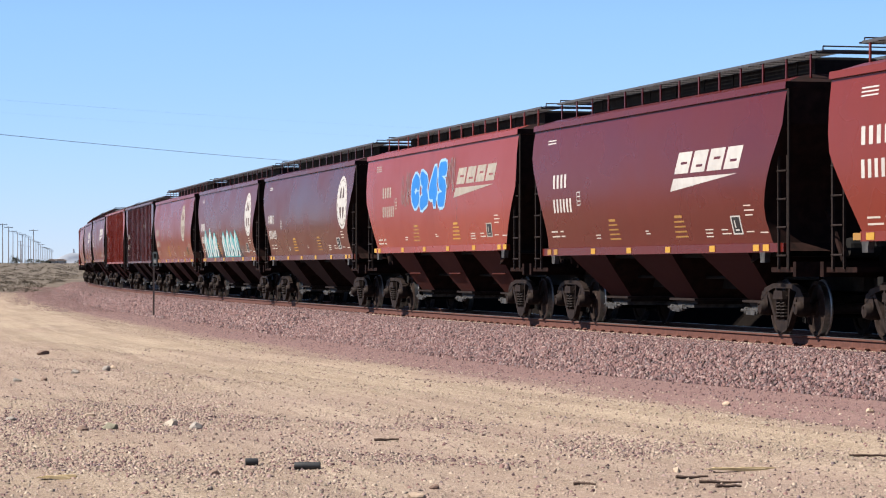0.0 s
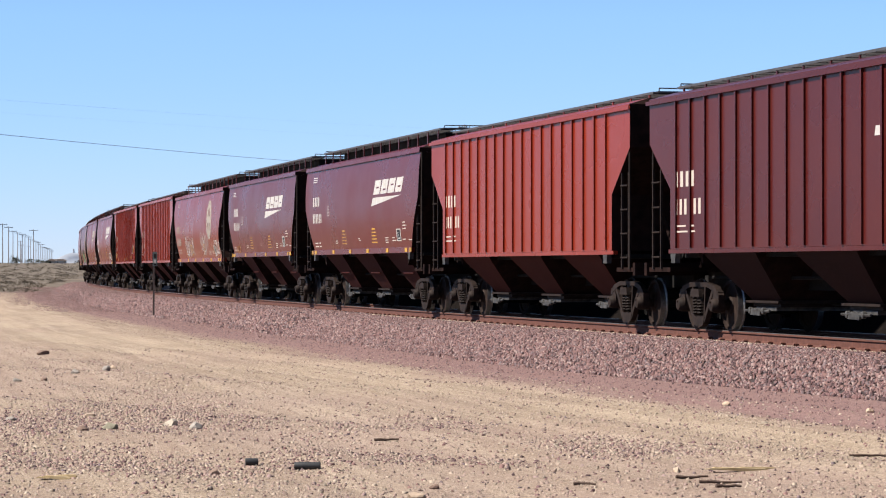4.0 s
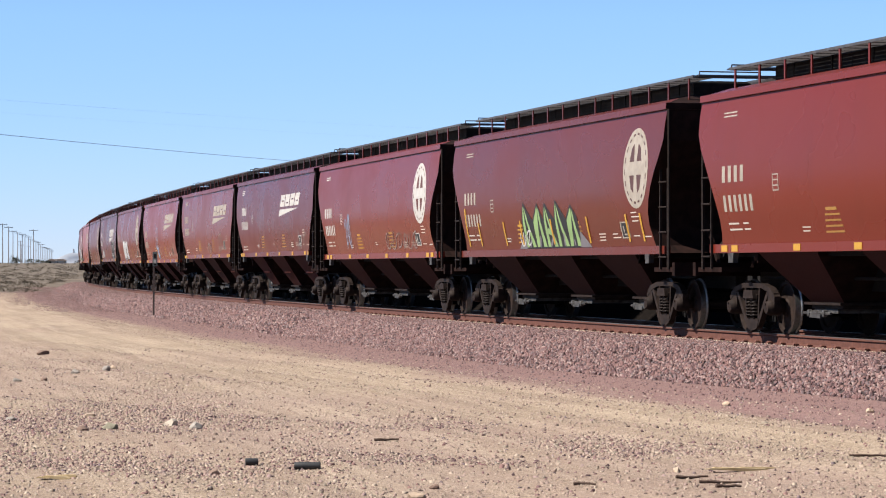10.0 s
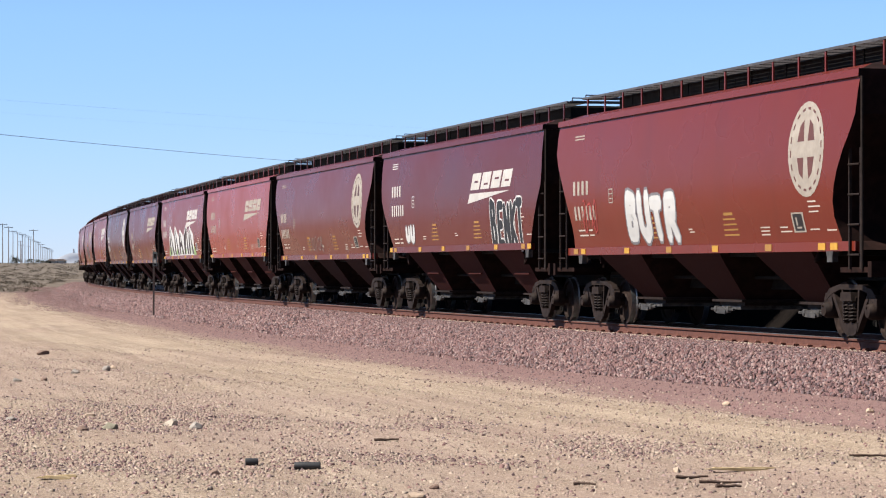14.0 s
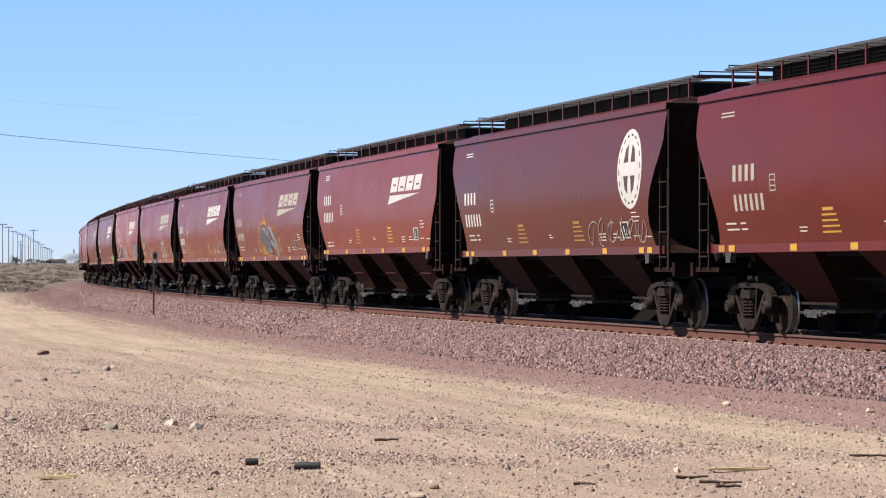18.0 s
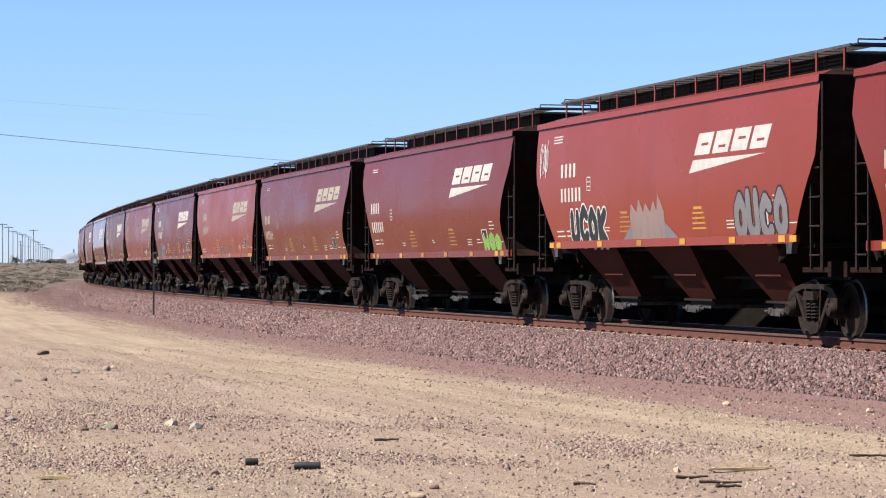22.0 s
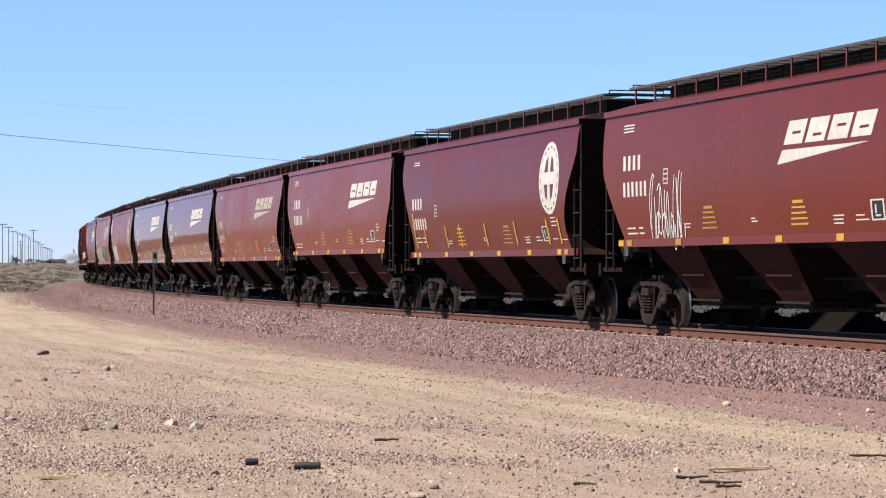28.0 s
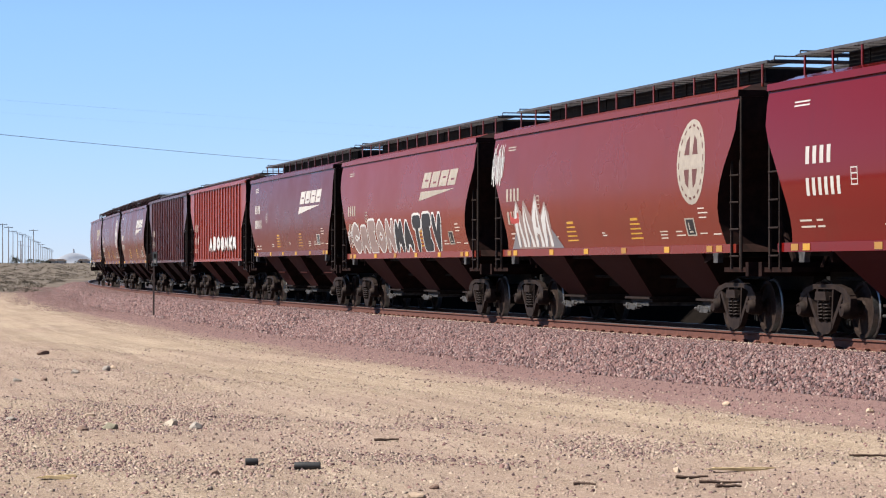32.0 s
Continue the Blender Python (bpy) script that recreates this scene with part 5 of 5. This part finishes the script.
def build_debris():
    tan, grey, green, brown, white = (0.36, 0.265, 0.19), (0.27, 0.235, 0.20), (0.23, 0.205, 0.145), (0.19, 0.125, 0.095), (0.40, 0.335, 0.265)
    for i, (x, y, r, c, lab) in enumerate(((-4.0, 30.8, 0.075, brown, "dark brown angular rock on dirt"), (-3.74, 31.1, 0.085, green, "dull olive rock on dirt"), (-3.16, 32.2, 0.08, white, "pale sandy rock on dirt"),
                                           (-2.82, 31.6, 0.075, grey, "grey flat-faced rock on dirt"), (-5.86, 48.5, 0.085, grey, "grey upright rock on dirt"), (3.7, 36.1, 0.055, tan, "pinkish tan rock on dirt"),
                                           (2.1, 25.0, 0.045, tan, "small tan rock on dirt"), (-0.23, 22.6, 0.07, tan, "tan rock on dirt"), (-0.07, 23.8, 0.045, brown, "small brown rock on dirt"),
                                           (-8.55, 59.3, 0.12, brown, "flat brown rock on dirt"), (5.09, 33.1, 0.055, tan, "whitish flat rock on dirt"), (-2.08, 25.2, 0.05, brown, "dark rock on dirt"),
                                           (-5.11, 32.9, 0.06, grey, "grey rock on dirt"), (-33.5, 246.0, 0.35, white, "white boulder at the edge of the scrub"), (-4.33, 34.1, 0.05, tan, "small tan rock on dirt"),
                                           (-6.3, 47.5, 0.07, grey, "grey rock on dirt"), (-6.6, 46.0, 0.06, brown, "brown rock on dirt"), (-6.0, 50.5, 0.07, tan, "tan rock on dirt"), (-6.9, 45.0, 0.06, grey, "grey rock on dirt"))):
        build_rock(x, y, r * 1.2, c, lab, 40 + i)
    # sticks, boards and pipe
    bark = simple("weathered_brown_wood", (0.045, 0.028, 0.02), (0.085, 0.055, 0.04), 20.0, 0.9, 0.0, 0.004)
    straw = simple("bleached_board_wood", (0.299, 0.2145, 0.104), (0.3575, 0.273, 0.156), 16.0, 0.85, 0.0, 0.003)
    rubber = simple("black_rubber", (0.016, 0.016, 0.017), (0.028, 0.027, 0.027), 15.0, 0.6)
    for x, y, l, turn, kind in ((-0.60, 29.5, 0.28, 20, "stick"), (-1.25, 25.6, 0.24, -4, "pipe"), (-1.80, 26.15, 0.12, 8, "pipe"), (2.67, 24.9, 0.55, 6, "board"), (2.33, 23.3, 0.36, -3, "stick"),
                                (4.09, 26.6, 0.40, 4, "stick"), (2.34, 22.75, 0.22, 10, "stick"), (-3.36, 24.1, 0.26, -8, "board"), (2.15, 24.0, 0.30, 14, "stick"), (1.2, 23.5, 0.2, -20, "stick")):
        z = ground_at(x, y)
        bm = bmesh.new()
        if kind == "pipe":
            add_lathe(bm, [(0.020, -l / 2), (0.034, -l / 2), (0.036, -l / 2 + 0.01), (0.036, l / 2 - 0.01), (0.034, l / 2), (0.020, l / 2)], (0, 0, 0.034), "x", 14)
            thing("pipe_piece", bm, rubber, "short piece of black rubber pipe on dirt", "pipe", pose(x, y, z, 0, 0, turn), smooth=40)
        elif kind == "board":
            add_plate(bm, [(-l / 2, 0.0), (l / 2 - 0.03, 0.0), (l / 2, 0.012), (l / 2 - 0.05, 0.030), (-l / 2 + 0.03, 0.022)], -0.035, 0.03)
            add_plate(bm, [(-l * 0.1, 0.012), (l * 0.62, 0.016), (l * 0.66, 0.03), (l * 0.58, 0.042), (l * 0.02, 0.03)], 0.032, 0.085)
            add_plate(bm, [(-l * 0.62, 0.004), (-l * 0.2, 0.002), (-l * 0.15, 0.014), (-l * 0.5, 0.016)], -0.07, -0.038)
            thing("board", bm, straw, "splintered pale wooden board on dirt", "board", pose(x, y, z + 0.004, 0, 3, turn))
        else:
            rng = random.Random(int(abs(x) * 100))
            pts = [Vector((-l / 2 + l * k / 4, rng.uniform(-0.015, 0.015), 0.014 + rng.uniform(0, 0.012))) for k in range(5)]
            for k, (a, b) in enumerate(zip(pts, pts[1:])):
                add_bar(bm, a, b, 0.016 - 0.002 * k, 6)
            thing("stick", bm, bark, "dark weathered stick on dirt", "stick", pose(x, y, z, 0, 0, turn))


# ---------- roadside sign ----------
def build_sign():
    x, y = -11.11, 106.6
    z = ground_at(x, y)
    sign = tagged(new("marker_post"), "thin dark steel post with a narrow two-panel trackside sign", "sign")
    sign.location = (x, y, z)
    bm = bmesh.new()
    add_plate(bm, [(-0.035, 0), (0.035, 0), (0.035, 2.5), (-0.035, 2.5)], -0.006, 0.006)
    add_plate(bm, [(-0.012, 0), (0.012, 0), (0.012, 2.5), (-0.012, 2.5)], 0.006, 0.03)
    part("post", bm, simple("dark_post_steel", (0.03, 0.022, 0.02), (0.06, 0.04, 0.035), 8.0, 0.7), sign)
    face = simple("grey_green_sign_face", (0.055, 0.068, 0.066), (0.085, 0.098, 0.095), 5.0, 0.5)
    bm = bmesh.new()
    add_box(bm, -0.04, 0.14, -0.018, -0.008, 1.95, 2.50)
    pl = part("panel", bm, face, sign, "grey-green sign panel")
    for z0, z1 in ((2.26, 2.42), (2.08, 2.20), (1.98, 2.04)):
        bm = bmesh.new()
        add_box(bm, 0.0, 0.10, -0.023, -0.019, z0, z1)
        part("marking_bar", bm, DARK if z0 > 2.2 or z0 < 2 else WHITE, pl)


# ---------- poles, cables ----------
def pole_meshes(h):
    bm = bmesh.new()
    add_lathe(bm, [(0.17, -0.5), (0.16, 0.5), (0.10, h)], (0, 0, 0), "z", 10)
    pole = finish("pole", bm, WOOD, 40)
    bm = bmesh.new()
    add_box(bm, -1.25, 1.25, -0.06, 0.06, h - 0.42, h - 0.28)
    arm = finish("crossarm", bm, WOOD)
    bm = bmesh.new()
    add_lathe(bm, [(0.03, 0), (0.06, 0.05), (0.07, 0.14), (0.03, 0.2)], (0, 0, h - 0.28), "z", 8)
    return pole, arm, finish("insulator", bm, GALV, 40)


def build_pole(x, y, h, turn, arms=1, group="line of far utility poles"):
    po, ar, ins = pole_meshes(h)
    ob = tagged(new("utility_pole"), "tall grey-brown wooden utility pole with crossarm", "utility pole", group)
    ob.matrix_world = pose(x, y, ground_at(x, y), 0, 0, turn)
    part("pole", po, WOOD, ob)
    for k in range(arms):
        a = part("crossarm", ar, WOOD, ob)
        a.location = (0, 0, -1.0 * k)
    for dx in (-1.1, -0.45, 0.45, 1.1):
        i = part("insulator", ins, GALV, ob)
        i.location = (dx, 0, 0)
    return ob


def cable(name, a, b, sag, r, label):
    bm = bmesh.new()
    a, b = Vector(a), Vector(b)
    n = 24
    pts = [a.lerp(b, k / n) - Vector((0, 0, sag * 4 * (k / n) * (1 - k / n))) for k in range(n + 1)]
    for p, q in zip(pts, pts[1:]):
        add_bar(bm, p, q, r, 5)
    thing(name, bm, CABLE, label, "cable")


def build_lines():
    rng = random.Random(3)
    proto = None
    for k in range(21):
        yy = 735 + 58 * k
        h = 11.0 + rng.uniform(-0.6, 0.5)
        px = 147 - 2.03 * (4912 * 10.5 / yy) + rng.uniform(-1, 1)
        x = (px - 784) / 4912 * yy
        if proto is None:
            proto = build_pole(x, yy, h, 20, 1)
        else:
            copy_thing(proto, pose(x, yy, ground_at(x, yy) + h - 11.0, 0, 0, 20 + rng.uniform(-6, 6)))
    for k, (x, yy) in enumerate(((-172.0, 1130.0), (-206.0, 1380.0), (-118.0, 800.0), (-196.0, 1290.0), (-242.0, 1650.0))):
        copy_thing(proto, pose(x, yy, ground_at(x, yy) - 1.0, 0, 0, rng.uniform(0, 60)))
    # the two poles that carry the nearer cables, beside the view and beyond the train
    a, b = (-25.75, 95.0), (2.25, 291.0)
    build_pole(*a, 9.0, 60, 1, "poles of the cable over the track")
    build_pole(*b, 16.6, 60, 1, "poles of the cable over the track")
    cable("power_cable", (a[0], a[1], 6.80), (b[0], b[1], 11.3), 0.35, 0.012, "thin black overhead cable crossing the track")
    cable("power_cable", (a[0], a[1], 7.75), (b[0], b[1], 15.7), 0.25, 0.0022, "very thin overhead wire")
    cable("power_cable", (a[0] - 0.4, a[1], 7.30), (b[0], b[1], 14.6), 0.25, 0.0015, "very thin overhead wire")


# ---------- scrub, hill, houses ----------
def leaf_cloud(rng, P, R, Hh, per):
    """Little leaves filling low domes at P."""
    n = len(P)
    u = rng.normal(size=(n, per, 3))
    u /= np.linalg.norm(u, axis=2, keepdims=True)
    rad = rng.uniform(0.45, 1.0, (n, per, 1)) ** 0.5 * rng.uniform(0.75, 1.15, (n, per, 1))
    c = u * rad
    c[..., 2] = np.abs(c[..., 2])
    c = c * np.stack([R, R, Hh], 1)[:, None] + P[:, None]
    sz = (R * 0.17)[:, None, None] * rng.uniform(0.6, 1.3, (n, per, 1))
    e1, e2 = rng.normal(size=(n, per, 3)), rng.normal(size=(n, per, 3))
    V = np.stack([c - e1 * sz * 0.5, c + e1 * sz * 0.5 + e2 * sz * 0.2, c + e2 * sz * 0.8], 2)
    return V.reshape(-1, 3)


def tri_mesh(name, V, material):
    me = bpy.data.meshes.new(name)
    n = len(V)
    me.vertices.add(n)
    me.vertices.foreach_set("co", V.astype(np.float32).ravel())
    me.loops.add(n)
    me.loops.foreach_set("vertex_index", np.arange(n, dtype=np.int32))
    me.polygons.add(n // 3)
    me.polygons.foreach_set("loop_start", np.arange(0, n, 3).astype(np.int32))
    me.update(calc_edges=True)
    me.materials.append(material)
    return me


def build_scrub():
    rng = np.random.default_rng(21)
    sage = stone_mat("dry_sage_leaves", [(0.092, 0.073, 0.054), (0.105, 0.083, 0.061), (0.08, 0.064, 0.047), (0.125, 0.10, 0.074), (0.098, 0.082, 0.058)], 2.0)
    n = 7500
    y = 186 * (800 / 186) ** rng.random(n)
    x = rng.uniform(-0.19, 0.10, n) * y
    s, d = track_coords(x, y)
    ok = ((d > np.where(s < -165, 4.6, 9.0)) | (d < -13)) & ((d < 0) | (y > 206 + 16 * rng.random(n)))
    x, y, s, d = x[ok], y[ok], s[ok], d[ok]
    z = ground_height(x, y, s, d)
    R = rng.uniform(0.2, 0.6, len(x))
    tagged(new("desert_scrub", tri_mesh("desert_scrub", leaf_cloud(rng, np.stack([x, y, z - 0.05], 1), R, R * rng.uniform(0.4, 0.7, len(x)), 40), sage)), "low dry grey-green sagebrush on sandy ground", "scrub", kind="stuff")
    # bushes on the far side of the line
    n = 1500
    s = rng.uniform(-190, 10, n)
    d = -rng.uniform(13.0, 34, n)
    px, py, p = on_track(s)
    x, y = px + d * np.sin(p), py - d * np.cos(p)
    R = rng.uniform(0.5, 1.1, n)
    z = ground_height(x, y, s, d)
    tagged(new("trackside_scrub", tri_mesh("trackside_scrub", leaf_cloud(rng, np.stack([x, y, z - 0.05], 1), R, R * 0.8, 70), sage)), "dense dry sagebrush beyond the railway bed", "scrub", kind="stuff")
    # taller dark bushes by the poles
    leaf = stone_mat("dark_bush_leaves", [(0.0315, 0.035, 0.021), (0.049, 0.049, 0.0315), (0.0245, 0.028, 0.0196)], 2.0)
    for k, (bx, by, r) in enumerate(((-111.0, 718, 1.3), (-113.0, 735, 1.1), (-150, 1010, 1.6), (-165, 1130, 1.5), (-178, 1240, 1.7), (-200, 1430, 1.8), (-188, 1320, 1.5), (-210, 1600, 1.8), (-222, 1700, 2.0))):
        z0 = ground_at(bx, by)
        ob = tagged(new("desert_bush"), "dark green rounded desert bush with bare stem", "bush", "bushes by the far poles")
        ob.location = (bx, by, z0)
        bm = bmesh.new()
        for q in range(4):
            add_bar(bm, (0, 0, -0.1), (r * 0.4 * math.cos(q * 1.7), r * 0.4 * math.sin(q * 1.7), r * 0.9), 0.06, 5)
        part("trunk", bm, WOOD, ob)
        m = 9
        cc = rng.normal(size=(m, 3)) * np.array([0.45, 0.45, 0.25]) * r + np.array([0, 0, r * 0.55])
        part("crown", tri_mesh("crown", leaf_cloud(rng, cc, np.full(m, r * 0.6), np.full(m, r * 0.75), 60), leaf), leaf, ob)


def build_far():
    # the air's haze is put into the base colour of hill and tower
    haze = simple("haze_coloured_rock", (0.235, 0.25, 0.285), (0.265, 0.28, 0.31), 0.01, 0.95)
    nx, ny = 60, 10
    verts, faces = [], []
    for j in range(ny):
        for i in range(nx):
            x = -600 + 430 * i / (nx - 1)
            y = 3900 + 600 * j / (ny - 1)
            ridge = 12 * math.exp(-((x + 545) / 45) ** 2) + 17 * math.exp(-abs((x + 559) / 13.0) ** 1.4) + 10 * math.exp(-((x + 470) / 40) ** 2) + 14 * math.exp(-((x + 330) / 70) ** 2)
            ridge *= min(1.0, (x + 600) / 12)
            across = math.sin(math.pi * min(max((j + 0.0) / (ny - 1), 0), 1))
            verts.append((x, y, -1.0 + across * (ridge + 2.2 * noise.noise((x * 0.03, y * 0.01, 4)) * min(1.0, (x + 600) / 12))))
    for j in range(ny - 1):
        for i in range(nx - 1):
            faces.append((j * nx + i, j * nx + i + 1, (j + 1) * nx + i + 1, (j + 1) * nx + i))
    me = soup("distant_hill", verts, faces, haze)
    for p in me.polygons:
        p.use_smooth = True
    tagged(new("distant_hill", me), "pale hazy desert hill on the horizon", "hill", kind="structure")
    bm = bmesh.new()
    add_lathe(bm, [(1.8, 0), (1.3, 5), (1.0, 7)], (0, 0, 0), "z", 8)
    thing("hilltop_tower", bm, haze, "tiny pale tower on the hilltop", "tower", pose(-559, 4200, 24.0))
    wall = simple("pale_stucco", (0.33, 0.312, 0.282), (0.372, 0.354, 0.324), 0.5, 0.9)
    roof = simple("brown_shingle", (0.16, 0.12, 0.10), (0.22, 0.17, 0.14), 0.5, 0.9)
    for x, y, w, h in ((-190.0, 1350.0, 4, 2.2), (-172.0, 1330.0, 5, 2.2), (-196.0, 1420.0, 6, 2.4)):
        ob = tagged(new("house"), "small pale single-storey house far off in the scrub", "house", "far houses")
        ob.location = (x, y, ground_at(x, y))
        bm = bmesh.new()
        add_box(bm, -w / 2, w / 2, -3, 3, -0.2, h)
        part("wall", bm, wall, ob)
        bm = bmesh.new()
        add_plate(bm, [(-w / 2 - 0.4, h), (w / 2 + 0.4, h), (w / 2 - 1.2, h + 0.9), (-w / 2 + 1.2, h + 0.9)], -3.4, 3.4)
        part("roof", bm, roof, ob)
        bm = bmesh.new()
        add_box(bm, -w * 0.3, -w * 0.3 + 1.2, -3.06, -2.99, 0.9, 2.0)
        part("window", bm, DARK, ob)


build_sign()
build_lines()
build_far()
build_scrub()
build_debris()
build_ties()
build_stones()
motions()
